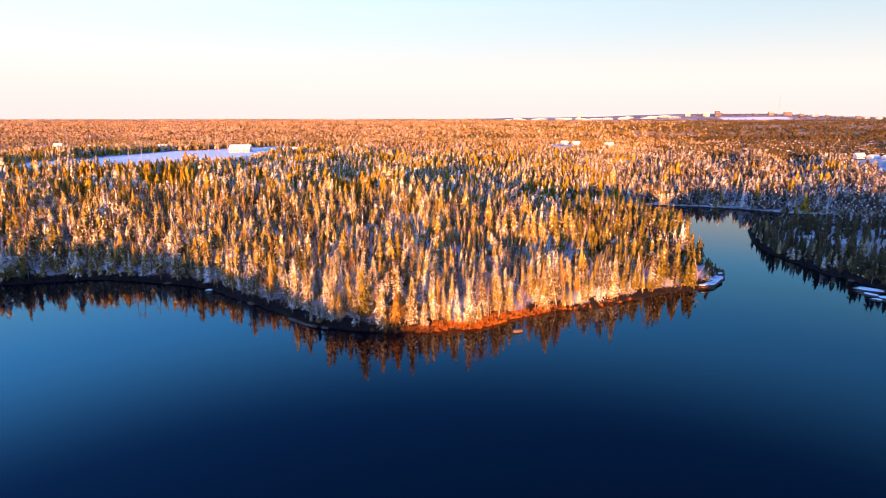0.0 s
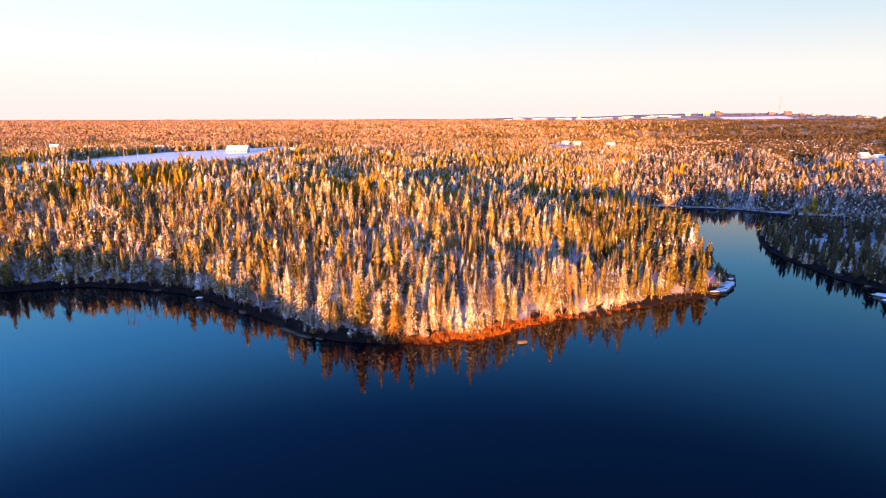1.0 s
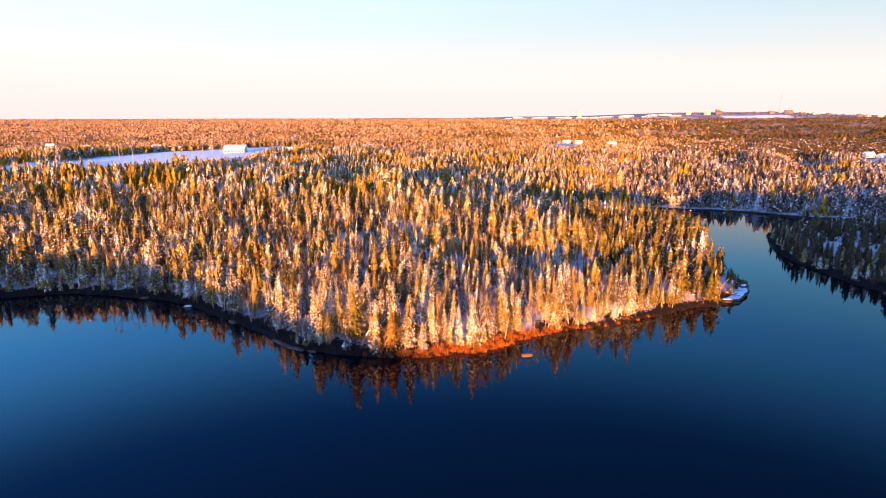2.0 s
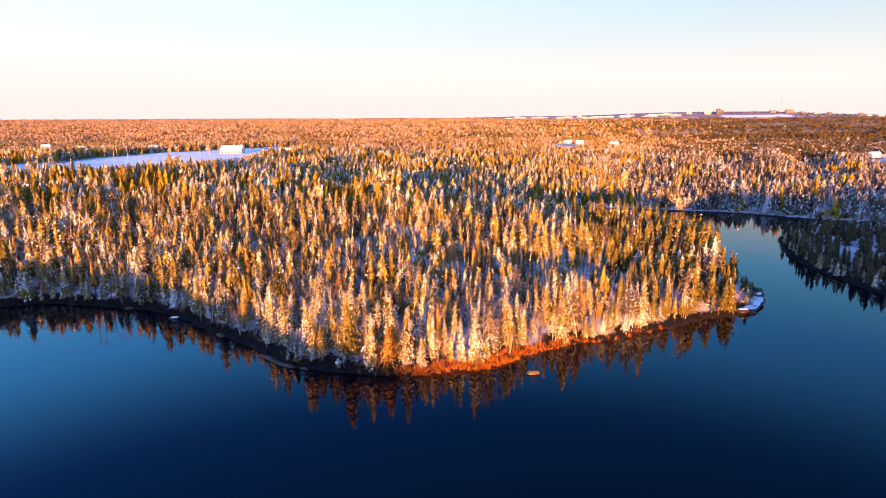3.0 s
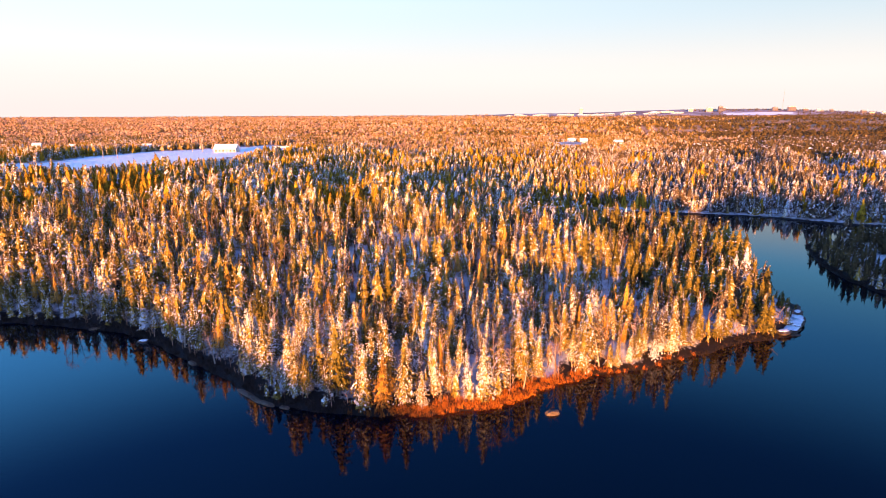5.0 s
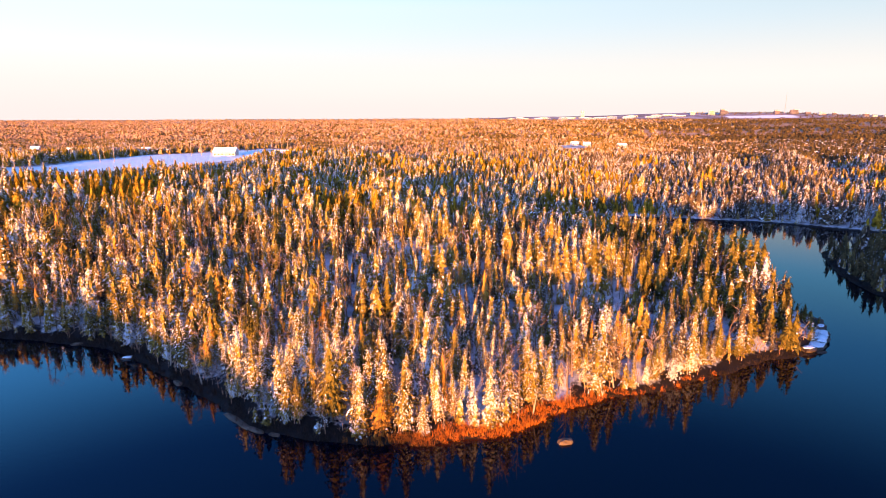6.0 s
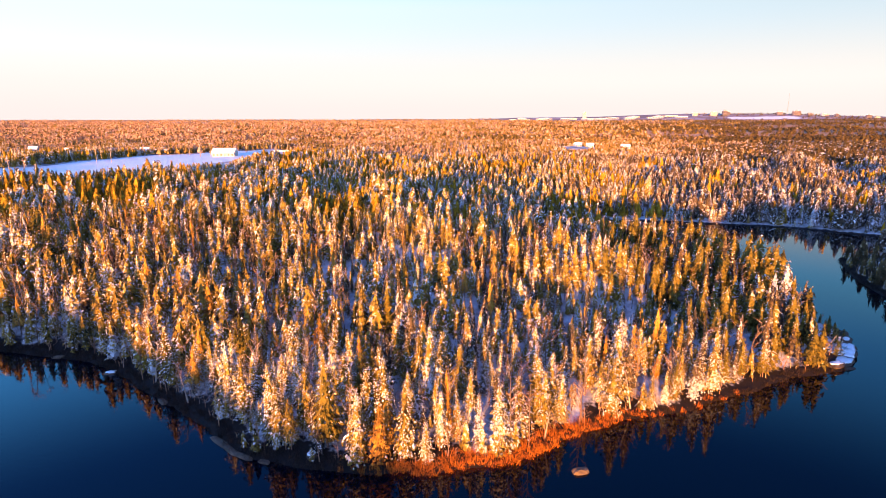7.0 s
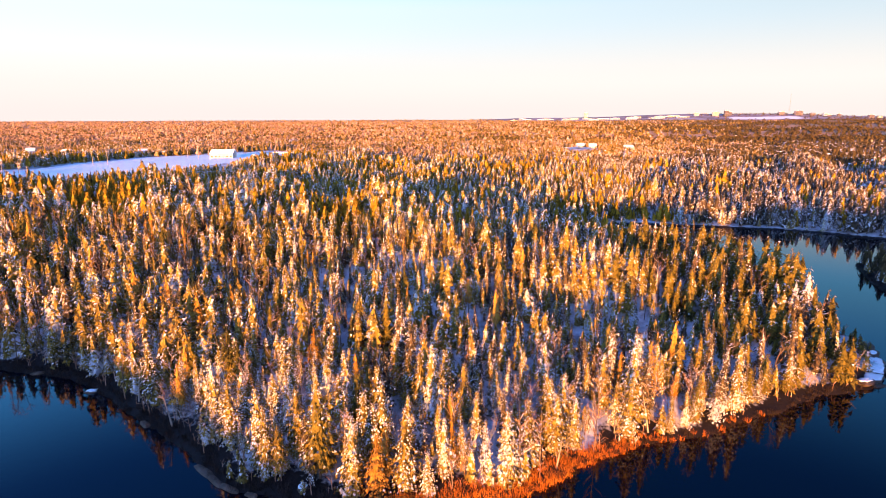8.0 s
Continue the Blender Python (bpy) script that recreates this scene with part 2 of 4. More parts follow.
EAST_BANK = [(144.5, 261), (134, 238), (129, 221), (128, 208), (129.3, 195.5), (131, 183), (134.5, 174), (136, 160), (146, 140), (160, 105), (175, 55),
             (180, -20), (150, -80), (60, -98), (-40, -88), (-131, -82), (-230, -60), (-310, 0)]


def smooth_loop(points, step=1.6):
    """A closed curve through points, evenly divided, slightly uneven."""
    p = np.array(points, float)
    n = len(p)
    out = []
    for i in range(n):
        a, b, c, d = p[i - 1], p[i], p[(i + 1) % n], p[(i + 2) % n]
        k = max(2, int(np.linalg.norm(c - b) / step))
        for s in np.arange(k) / k:
            out.append(0.5 * (2 * b + (c - a) * s + (2 * a - 5 * b + 4 * c - d) * s * s + (3 * b - a - 3 * c + d) * s ** 3))
    out = np.array(out)
    wob = np.array([(noise.noise(Vector((x * 0.21, y * 0.21, 3.0))), noise.noise(Vector((x * 0.21, y * 0.21, 9.0)))) for x, y in out])
    return out + 1.1 * wob


SHORE = smooth_loop(NORTH_SHORE + CHANNEL + EAST_BANK)


def lake_distance(x, y):
    """Metres from the waterline: above zero on land, below zero on the lake."""
    x, y = np.asarray(x, float).ravel(), np.asarray(y, float).ravel()
    a, b = SHORE, np.roll(SHORE, -1, 0)
    out = np.empty(len(x))
    for s in range(0, len(x), 4000):
        px, py = x[s:s + 4000, None], y[s:s + 4000, None]
        dx, dy = b[:, 0] - a[:, 0], b[:, 1] - a[:, 1]
        k = np.clip(((px - a[:, 0]) * dx + (py - a[:, 1]) * dy) / (dx * dx + dy * dy), 0, 1)
        d = np.sqrt(((px - a[:, 0] - k * dx) ** 2 + (py - a[:, 1] - k * dy) ** 2).min(1))
        cross = ((a[:, 1] > py) != (b[:, 1] > py)) & (px < dx * (py - a[:, 1]) / np.where(dy == 0, 1e-9, dy) + a[:, 0])
        out[s:s + 4000] = np.where(cross.sum(1) % 2 == 1, -d, d)
    return out


def waves(x, y, size, seed):
    """A smooth uneven field, about -1 to 1, with hills of that size."""
    r = np.random.default_rng(seed)
    out = np.zeros(np.shape(x))
    for i in range(7):
        a, k, f = r.uniform(0, 2 * np.pi), 2 * np.pi / size * r.uniform(0.6, 1.6), r.uniform(0, 6.28)
        out += np.sin((x * np.cos(a) + y * np.sin(a)) * k + f)
    return out / 3.2


def bump_at(x, y, cx, cy, sx, sy):
    return np.exp(-((x - cx) / sx) ** 2 - ((y - cy) / sy) ** 2)


def land_height(x, y, d=None):
    x, y = np.asarray(x, float), np.asarray(y, float)
    if d is None:
        d = lake_distance(x, y).reshape(np.shape(x))
    north = 7.6 + 1.6 * waves(x, y, 120, 5) + 1.5 * waves(x, y, 62, 15) * np.clip((y - 150) / 60, 0, 1) * np.clip((1100 - y) / 500, 0, 1) + 4 * bump_at(x, y, -12, 235, 55, 40) + 9.0 * np.minimum(1.5 * bump_at(x, y, -245, 520, 130, 230), 1)
    north = north + 3.5 * waves(x, y, 900, 8) * np.clip((y - 500) / 500, 0, 1)
    north = north - 5.5 * np.minimum(1.3 * bump_at(x, y, 210, 350, 170, 90), 1)
    north = north - 4.0 * bump_at(x, y, 36, 178, 22, 13)
    north = north + 3.2 * waves(x, y, 95, 19) * np.clip((x - 90) / 80, 0, 1) * np.clip((y - 345) / 40, 0, 1) * np.clip((1300 - y) / 500, 0, 1)
    north = north + 3.0 * bump_at(x, y, 78, 240, 18, 40)
    # hollows whose trees lie in the shade of those before them
    north = north - 4.0 * bump_at(x, y, -22, 212, 22, 9) - 5.5 * bump_at(x, y, 44, 194, 26, 12) - 3.0 * bump_at(x, y, 10, 200, 13, 7) - 4.0 * bump_at(x, y, -75, 352, 45, 13)
    level = np.minimum(1.6 * bump_at(x, y, -232, 540, 95, 175), 1)
    north = north * (1 - level) + 14.0 * level
    # a long brown hill to the north-east and the shaded valley behind it
    north = north + 13 * waves(x, y, 520, 77) * np.clip((y - 1050) / 300, 0, 1) * np.clip((x / np.maximum(y, 1) - 0.2) / 0.2, 0, 1) * np.clip((4300 - y) / 1500, 0, 1)
    north = north + 0.03 * np.clip(y - 180, 0, 120) * np.clip((370 - y) / 70, 0, 1) * np.clip((60 - x) / 60, 0, 1)
    east = 4.0
    far = np.clip((y - 2500) / 1500, 0, 1)
    north = north * (1 - 0.3 * far) + 40 * bump_at(x, y, 2350, 4600, 900, 420) + 5 * bump_at(x, y, 1100, 4600, 700, 300)
    north = north + np.clip((y - 4560) / 220, 0, 1) * (4 + 13 / (1 + np.exp(-np.clip((x - 500) / 350, -50, 50))))
    north = north - 6 * np.clip((x - 130) / 250, 0, 1) * np.clip((y - 280) / 60, 0, 1) * np.clip((1500 - y) / 500, 0, 1)
    # the land behind the lake: higher to the west and east, with a low gap between
    gap = 34.0 / (1 + np.exp(-np.clip(x - 3, -300, 300) / 2)) + (10.5 + 9.5 * np.clip((-76 - x) / 115, 0, 1)) / (1 + np.exp(np.clip(x + 80, -300, 300) / 3))
    south = 1.0 + gap
    s = np.clip((20 - y) / 60, 0, 1)
    e = np.clip((x - 115) / 20, 0, 1) * np.clip((290 - y) / 20, 0, 1) * np.clip((y - 20) / 60, 0, 1)
    rise = north * (1 - s) * (1 - e) + east * e * (1 - s) + south * s
    up = 0.55 * (1 - np.exp(-np.maximum(d, 0) / 1.2)) + rise * (1 - np.exp(-np.maximum(d, 0) / np.where(s > 0.5, 12, 38)))
    return np.where(d > 0, up, np.maximum(0.3 * d, -4))


def inside(x, y, polygon):
    c = np.zeros(np.shape(x), bool)
    for (ax, ay), (bx, by) in zip(polygon, polygon[1:] + polygon[:1]):
        c ^= ((ay > y) != (by > y)) & (x < (bx - ax) * (y - ay) / (by - ay + 1e-9) + ax)
    return c


FIELD = [(-330, 412), (-290, 398), (-228, 410), (-212, 448), (-190, 476), (-172, 560), (-150, 630), (-158, 690), (-190, 706), (-232, 638), (-275, 610), (-303, 521), (-304, 478)]
HILL_SNOW = [(2000, 4130), (2500, 4150), (2560, 4330), (2050, 4330)]
FIELD_TWO = [(-330, 362), (-268, 292), (-240, 290), (-270, 362)]


def spread(lo, hi, step, grow):
    """Grid lines that are even from lo to hi and widen outwards."""
    mid = list(np.arange(lo, hi + 0.1, step))

    def out(limit, start, sign):
        vals, s, v = [], step, start
        while abs(v - start) < limit:
            s *= grow
            v += sign * s
            vals.append(v)
        return vals
    return mid, out


def grid_lines(lo, hi, step, grow, below, above):
    mid, out = spread(lo, hi, step, grow)
    return np.array(out(below, lo, -1)[::-1] + mid + out(above, hi, 1))


GX = grid_lines(-160, 250, 2.2, 1.10, 4700, 4700)
GY = grid_lines(120, 345, 2.2, 1.09, 900, 4500)
GX = np.unique(np.round(np.concatenate([GX, np.linspace(1900, 2700, 17)]), 2))
GY = np.unique(np.round(np.concatenate([GY, np.linspace(4100, 4400, 9), np.linspace(4500, 4850, 6)]), 2))
gx, gy = np.meshgrid(GX, GY)
g_d = lake_distance(gx, gy).reshape(gx.shape)
gz = land_height(gx, gy, g_d)
gz = gz + np.where(g_d > 1.5, 0.25 * waves(gx, gy, 7, 2), 0)
idx = np.arange(gx.size).reshape(gx.shape)
q = np.stack([idx[:-1, :-1], idx[:-1, 1:], idx[1:, 1:], idx[1:, :-1]], -1).reshape(-1, 4)
g_tris = np.concatenate([q[:, [0, 1, 2]], q[:, [0, 2, 3]]])
g_mid = np.stack([gx.ravel()[g_tris].mean(1), gy.ravel()[g_tris].mean(1)], 1)
g_slot = np.where(inside(g_mid[:, 0], g_mid[:, 1], FIELD) | inside(g_mid[:, 0], g_mid[:, 1], FIELD_TWO) | inside(g_mid[:, 0], g_mid[:, 1], HILL_SNOW), 1, 0)
g_slot = np.where((g_mid[:, 1] > 1100) & (g_slot == 0), 2, g_slot)
g_slot = np.where((g_mid[:, 1] > 4050) & (g_mid[:, 0] > 300) & (g_slot == 2), 3, g_slot)
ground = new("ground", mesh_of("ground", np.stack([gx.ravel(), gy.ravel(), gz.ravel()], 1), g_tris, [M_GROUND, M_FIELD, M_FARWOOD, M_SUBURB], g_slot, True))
# bare earth by the water, widened along the shores that lie in shade
earth_shade = ground.data.attributes.new("earth_shade", "FLOAT", "POINT")
earth_shade.data.foreach_set("value", np.clip(1.35 - g_d / np.where(gy > 280, 2.2, np.where(gx < 5, 5.5, np.where(gx > 108, 9.0, 4.5)) + 2.2 * waves(gx, gy, 14, 44)), 0, 1).astype(np.float32).ravel())
gt = M_GROUND.node_tree
g_attr = gt.nodes.new("ShaderNodeAttribute")
g_attr.attribute_name = "earth_shade"
g_mix = gt.nodes.new("ShaderNodeMix")
g_mix.data_type = "RGBA"
g_tone = gt.nodes.new("ShaderNodeTexNoise")
g_tone.inputs["Scale"].default_value, g_tone.inputs["Detail"].default_value = 1.3, 5
g_cut = gt.nodes.new("ShaderNodeMath")
g_cut.operation = "MULTIPLY_ADD"
g_cut.inputs[1].default_value = 3.0
g_sub = gt.nodes.new("ShaderNodeMath")
g_sub.operation = "MULTIPLY_ADD"
g_sub.inputs[1].default_value, g_sub.inputs[2].default_value = -3.0, 0.7
g_sub.use_clamp = False
g_cut.use_clamp = True
g_pos = gt.nodes.new("ShaderNodeNewGeometry")
gt.links.new(g_pos.outputs["Position"], g_tone.inputs["Vector"])
gt.links.new(g_tone.outputs["Fac"], g_sub.inputs[0])
gt.links.new(g_attr.outputs["Fac"], g_cut.inputs[0])
gt.links.new(g_sub.outputs[0], g_cut.inputs[2])
g_base = gt.nodes["Principled BSDF"]
gt.links.new(g_base.inputs["Base Color"].links[0].from_socket, g_mix.inputs[6])
# earth colour taken near black to stand for the shore's shade
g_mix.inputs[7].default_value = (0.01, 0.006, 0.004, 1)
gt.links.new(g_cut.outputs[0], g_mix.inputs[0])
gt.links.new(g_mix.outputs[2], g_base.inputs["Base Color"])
tagged(ground, "snow-dusted forest floor rising gently from the lake shore", "ground", kind="structure")

water = new("water", mesh_of("water", [(-420, -140, 0), (330, -140, 0), (330, 372, 0), (-420, 372, 0)], [(0, 1, 2), (0, 2, 3)], [M_WATER]))
tagged(water, "calm deep blue lake water mirroring the shore trees", "lake", kind="structure")

# ---- trees ----
def scale_of(base, out, side, length, width, angle, fold):
    """A small drooping bunch of twigs or pad of snow: folded along its ridge into two triangles, or a single one where fold is 0."""
    down = out * np.cos(angle) - np.array((0, 0, 1.0)) * np.sin(angle)
    face = out * np.sin(angle) + np.array((0, 0, 1.0)) * np.cos(angle)
    tip = base + down * length
    if not fold:
        return np.array([base + side * width, tip, base - side * width]), np.array([(0, 1, 2)])
    mid = base + down * length * 0.45 - face * width * fold
    return np.array([base, mid + side * width, tip, mid - side * width]), np.array([(0, 1, 2), (0, 2, 3)])


def lump(base, along, side, up, length, width, droop, thick):
    """A pad of snow lying on a limb: a low ridge of four triangles."""
    tip = base + along * length - up * droop * length
    mid = base + along * length * 0.55 - up * droop * length * 0.35
    top = mid + up * thick
    l = mid + side * width - up * width * 0.3
    r = mid - side * width - up * width * 0.3
    return np.array([base, l, tip, r, top]), np.array([(0, 1, 4), (1, 2, 4), (2, 3, 4), (3, 0, 4)])


def conifer(r, h=11.0, wide=1.8, whorls=18, limbs=7, bare=0.08, droop=35, snow=0.6, steps=4, power=0.75, ragged=0.25, sides=5, fold=0.6, size=1.0):
    """Trunk, crown and snow of a conifer, as corners and triangles: whorls of drooping limbs set with small bunches of twigs.
    droop: degrees below level of the lowest limbs; steps: bunches along a limb; size: of a bunch."""
    lean = r.normal(0, 0.012, 2)
    zs = np.array([0, 0.35, 0.7, 1.0] if sides > 3 else [0, 1.0]) * h
    radii = np.array([0.014, 0.011, 0.006, 0.001] if sides > 3 else [0.012, 0.001]) * h
    trunk = tube([(lean[0] * z, lean[1] * z, z) for z in zs], radii, sides)
    crown, white = [], []
    lop = r.uniform(0, 6.28)
    core = ragged_cone(r, h * (0.93 - bare), wide * (0.42 if sides > 3 else 0.6), 8 if sides > 3 else 9, 11 if sides > 3 else 8, power)
    crown.append((core[0] + np.array((0, 0, bare * h)), core[1]))
    for i in range(whorls):
        u = np.clip((i + r.uniform(-0.35, 0.35)) / (whorls - 0.6), 0, 1)
        z = h * (bare + (0.97 - bare) * u)
        reach = wide * (max(1 - u, 0.05) ** power) * r.uniform(1 - ragged, 1 + ragged) * min(1, 0.65 + 2.5 * u)
        k = max(3, int(round(limbs * (0.45 + 0.55 * (1 - u)))))
        a0 = r.uniform(0, 6.28)
        for j in range(k):
            a = a0 + 2 * np.pi * j / k + r.normal(0, 0.28)
            length = reach * r.uniform(0.65, 1.2) * (1 + 0.18 * np.cos(a - lop))
            out, side = np.array((np.cos(a), np.sin(a), 0.0)), np.array((-np.sin(a), np.cos(a), 0.0))
            fall = np.tan(radians(droop * (1 - 1.3 * u) * r.uniform(0.6, 1.4)))
            laden = r.random() < 0.35 + 0.65 * snow
            m = max(1, int(round(steps * (0.35 + 0.65 * (1 - u)))))
            for q in range(m):
                f = (q + r.uniform(0.45, 1.0)) / m
                b = np.array((lean[0] * z, lean[1] * z, z + r.normal(0, 0.1))) + out * length * f * 0.8
                b = b + side * r.normal(0, 0.16) * length * f - np.array((0, 0, fall * length * f * f * 0.8))
                turn = a + r.normal(0, 0.5)
                o2, s2 = np.array((np.cos(turn), np.sin(turn), 0.0)), np.array((-np.sin(turn), np.cos(turn), 0.0))
                angle = radians(r.normal(42, 16) + 12 * (1 - u))
                ln = size * (0.34 + 0.2 * length) * r.uniform(0.7, 1.35)
                wd = ln * r.uniform(0.28, 0.5) * (1 if fold else 0.9)
                crown.append(scale_of(b, o2, s2, ln, wd, angle, fold))
                if laden and r.random() < snow * 1.15:
                    lift = o2 * 0.06 + np.array((0, 0, 0.08))
                    t = r.uniform(0.55, 1.0)
                    white.append(scale_of(b + lift + s2 * wd * r.normal(0, 0.25), o2, s2, ln * t * 0.85, wd * t * 0.95, angle + radians(r.normal(4, 8)), fold * 0.8))
    if not white:
        white.append(scale_of(np.array((0, 0, h * 0.6)), np.array((1.0, 0, 0)), np.array((0, 1.0, 0)), 0.5, 0.2, 0.6, 0.5))
    return trunk, join(crown), join(white)


def bare_tree(r, h=9.0, limbs=16, twigs=6, spread_out=0.5, thick=1.0, sides=4):
    """Trunk, limbs with twigs, and the snow along them, of a leafless tree."""
    bend = r.normal(0, 0.05, 2)
    pts = [np.array((bend[0] * z * z / h * 2, bend[1] * z * z / h * 2, z)) for z in np.array((0, 0.25, 0.5, 0.75, 1.0)) * h]
    trunk = tube(pts, np.array((0.013, 0.011, 0.008, 0.005, 0.002)) * h * thick, sides + 1)
    wood, white = [], []
    for i in range(limbs):
        u = r.uniform(0.28, 0.95)
        k = u * 4
        b = pts[int(k)] + (pts[min(int(k) + 1, 4)] - pts[int(k)]) * (k - int(k))
        a = r.uniform(0, 6.28)
        length = h * spread_out * (1.1 - u * 0.8) * r.uniform(0.5, 1.1)
        d = np.array((np.cos(a), np.sin(a), r.uniform(0.5, 1.3)))
        d /= np.linalg.norm(d)
        m = b + d * length * 0.5
        e = b + d * length + np.array((0, 0, 0.12 * length))
        wood.append(tube([b, m, e], [0.035 * thick, 0.026 * thick, 0.012 * thick], 3))
        for j in range(twigs):
            f = r.uniform(0.25, 1)
            s = b + (e - b) * f
            d2 = d + r.normal(0, 0.55, 3)
            d2[2] += 0.25
            d2 /= np.linalg.norm(d2)
            t = s + d2 * length * r.uniform(0.2, 0.5)
            sd = np.cross(d2, r.normal(0, 1, 3))
            sd /= np.linalg.norm(sd)
            c = np.cross(d2, sd)
            g = 0.022 * thick
            wood.append((np.array([s + sd * g, s - sd * g * 0.5 + c * g, s - sd * g * 0.5 - c * g, t]), np.array([(0, 1, 3), (1, 2, 3), (2, 0, 3)])))
        if r.random() < 0.5:
            sd = np.cross(d, (0, 0, 1))
            sd /= np.linalg.norm(sd) + 1e-9
            white.append(lump(b + np.array((0, 0, 0.05)), d, sd, np.array((0, 0, 1.0)), length * 0.8, 0.05, 0.0, 0.05))
    if not white:
        white.append(lump(pts[2], np.array((1.0, 0, 0)), np.array((0, 1.0, 0)), np.array((0, 0, 1.0)), 0.4, 0.1, 0.2, 0.05))
    return trunk, join(wood), join(white)


def ragged_cone(r, h, wide, tiers, sides, power=0.8):
    """The inner body of a crown: jagged overlapping skirts, one for each tier of boughs."""
    vs, ts, n = [], [], 0
    for i in range(tiers):
        u = i / tiers
        z0, z1 = h * (0.02 + 0.92 * u), h * min(1.0, 0.02 + 0.92 * u + 1.5 / tiers)
        a = np.arange(sides) * 2 * np.pi / sides + r.uniform(0, 6.28)
        rad = wide * (1 - u * 0.95) ** power * r.uniform(0.45, 1.3, sides)
        ring = np.stack([np.cos(a) * rad, np.sin(a) * rad, z0 + r.uniform(-0.3, 0.3, sides) * h / tiers], 1)
        vs += [ring, [(0, 0, z1)]]
        ts += [(n + k, n + (k + 1) % sides, n + sides) for k in range(sides)]
        n += sides + 1
    v = np.concatenate([np.asarray(v, float) for v in vs])
    v[:, 2] = np.maximum(v[:, 2], 0.0)
    return v, np.array(ts)


def sprig_tree(r, h, wide, n, snow, power=0.6, core=4, size=1.0, start=0.05):
    """A distant tree: small drooping sprays round an axis, some of them under snow, and a close inner crown."""
    vs, sl = [], []
    for i in range(n):
        u = (i + r.uniform(0, 1)) / n
        z = h * (start + (0.95 - start) * u)
        reach = wide * max(1 - u, 0.05) ** power * r.uniform(0.7, 1.2)
        a = i * 2.4 + r.normal(0, 0.4)
        d, e = np.array((np.cos(a), np.sin(a), 0.0)), np.array((-np.sin(a), np.cos(a), 0.0))
        ln = size * (0.5 + 0.3 * reach) * r.uniform(0.75, 1.3)
        wd = ln * r.uniform(0.35, 0.55)
        angle = radians(r.normal(52, 14))
        b = d * max(reach - ln * 0.6, 0.0) + np.array((0, 0, z + ln * 0.4))
        for slot, t, lift in [(0, 1.0, 0.0)] + ([(1, r.uniform(0.6, 0.95), 0.09)] if r.random() < snow else []):
            o = d * lift + np.array((0, 0, lift))
            vs += list(scale_of(b + o, d, e, ln * t, wd * t, angle, 0)[0])
            sl.append(slot)
    body = ragged_cone(r, h * (0.93 - start), wide * 0.8, max(1, core // 3), 3 + core // 3, power)
    vs += list((body[0] + np.array((0, 0, start * h)))[body[1]].reshape(-1, 3))
    sl += [0] * len(body[1])
    v = np.array(vs, float)
    v[:, 2] = np.maximum(v[:, 2], 0.0)
    return v, np.arange(len(v)).reshape(-1, 3), np.array(sl)


def flat_pack(shapes, slots):
    """Several shapes as one, with the slot of each."""
    v, t = join(shapes)
    return v, t, np.concatenate([np.full(len(s[1]), k) for s, k in zip(shapes, slots)])


def plant(name, label, category, protos, mats, xs, ys, zs, heights, base_h, r, group="", patch=60.0):
    """Uncountable trees as one object: each place takes one of the shapes, turned and scaled."""
    which = np.clip((np.clip(0.4 + np.where(ys < 262, np.clip(xs / 170, -0.3, 0.4), -0.12) + 0.28 * waves(xs, ys, patch, 51) + r.normal(0, 0.22, len(xs)), 0, 0.999) * len(protos)).astype(int), 0, len(protos) - 1)
    turn = r.uniform(0, 2 * np.pi, len(xs))
    girth = r.uniform(0.85, 1.25, len(xs))
    vs, ts, ss, n = [], [], [], 0
    for p, (v, t, s) in enumerate(protos):
        k = np.nonzero(which == p)[0]
        if not len(k):
            continue
        sc = (heights[k] / base_h)[:, None]
        c, sn = np.cos(turn[k])[:, None], np.sin(turn[k])[:, None]
        g = sc * girth[k][:, None]
        x = (v[:, 0] * c - v[:, 1] * sn) * g + xs[k][:, None]
        y = (v[:, 0] * sn + v[:, 1] * c) * g + ys[k][:, None]
        z = v[:, 2] * sc + zs[k][:, None]
        vs.append(np.stack([x, y, z], -1).reshape(-1, 3))
        ts.append((t[None] + (np.arange(len(k)) * len(v))[:, None, None]).reshape(-1, 3) + n)
        ss.append(np.tile(s, len(k)))
        n += len(k) * len(v)
    ob = new(name, mesh_of(name, np.concatenate(vs), np.concatenate(ts), mats, np.concatenate(ss)))
    return tagged(ob, label, category, group, "stuff")


def scatter(x0, x1, y0, y1, step, r, jitter=0.45):
    nx, ny = int((x1 - x0) / step), int((y1 - y0) / step)
    x, y = np.meshgrid(x0 + (np.arange(nx) + 0.5) * step, y0 + (np.arange(ny) + 0.5) * step)
    return (x + r.uniform(-jitter, jitter, x.shape) * step).ravel(), (y + r.uniform(-jitter, jitter, y.shape) * step).ravel()


def seen_wedge(x, y, margin=1.16):
    """The stretch of land that the flight looks over, with a margin."""
    return np.abs(x) < (y + 25) * 0.77 * margin


pr = np.random.default_rng(3)
SPRUCE = [conifer(pr, 11, pr.uniform(2.15, 2.5), 22, 9, 0.06, 32, s, 7, 0.6, 0.3, size=0.74) for s in (0.95, 0.85, 0.7, 0.55, 0.3)]
SLIM = [conifer(pr, 11, pr.uniform(2.0, 2.3), 23, 8, 0.15, 40, s, 5, 0.7, 0.35, size=0.75) for s in (0.6, 0.3)]
PINE = [conifer(pr, 11, 2.3, 20, 9, 0.18, 18, 0.16, 7, 0.5, 0.4, size=0.74) for _ in range(2)]
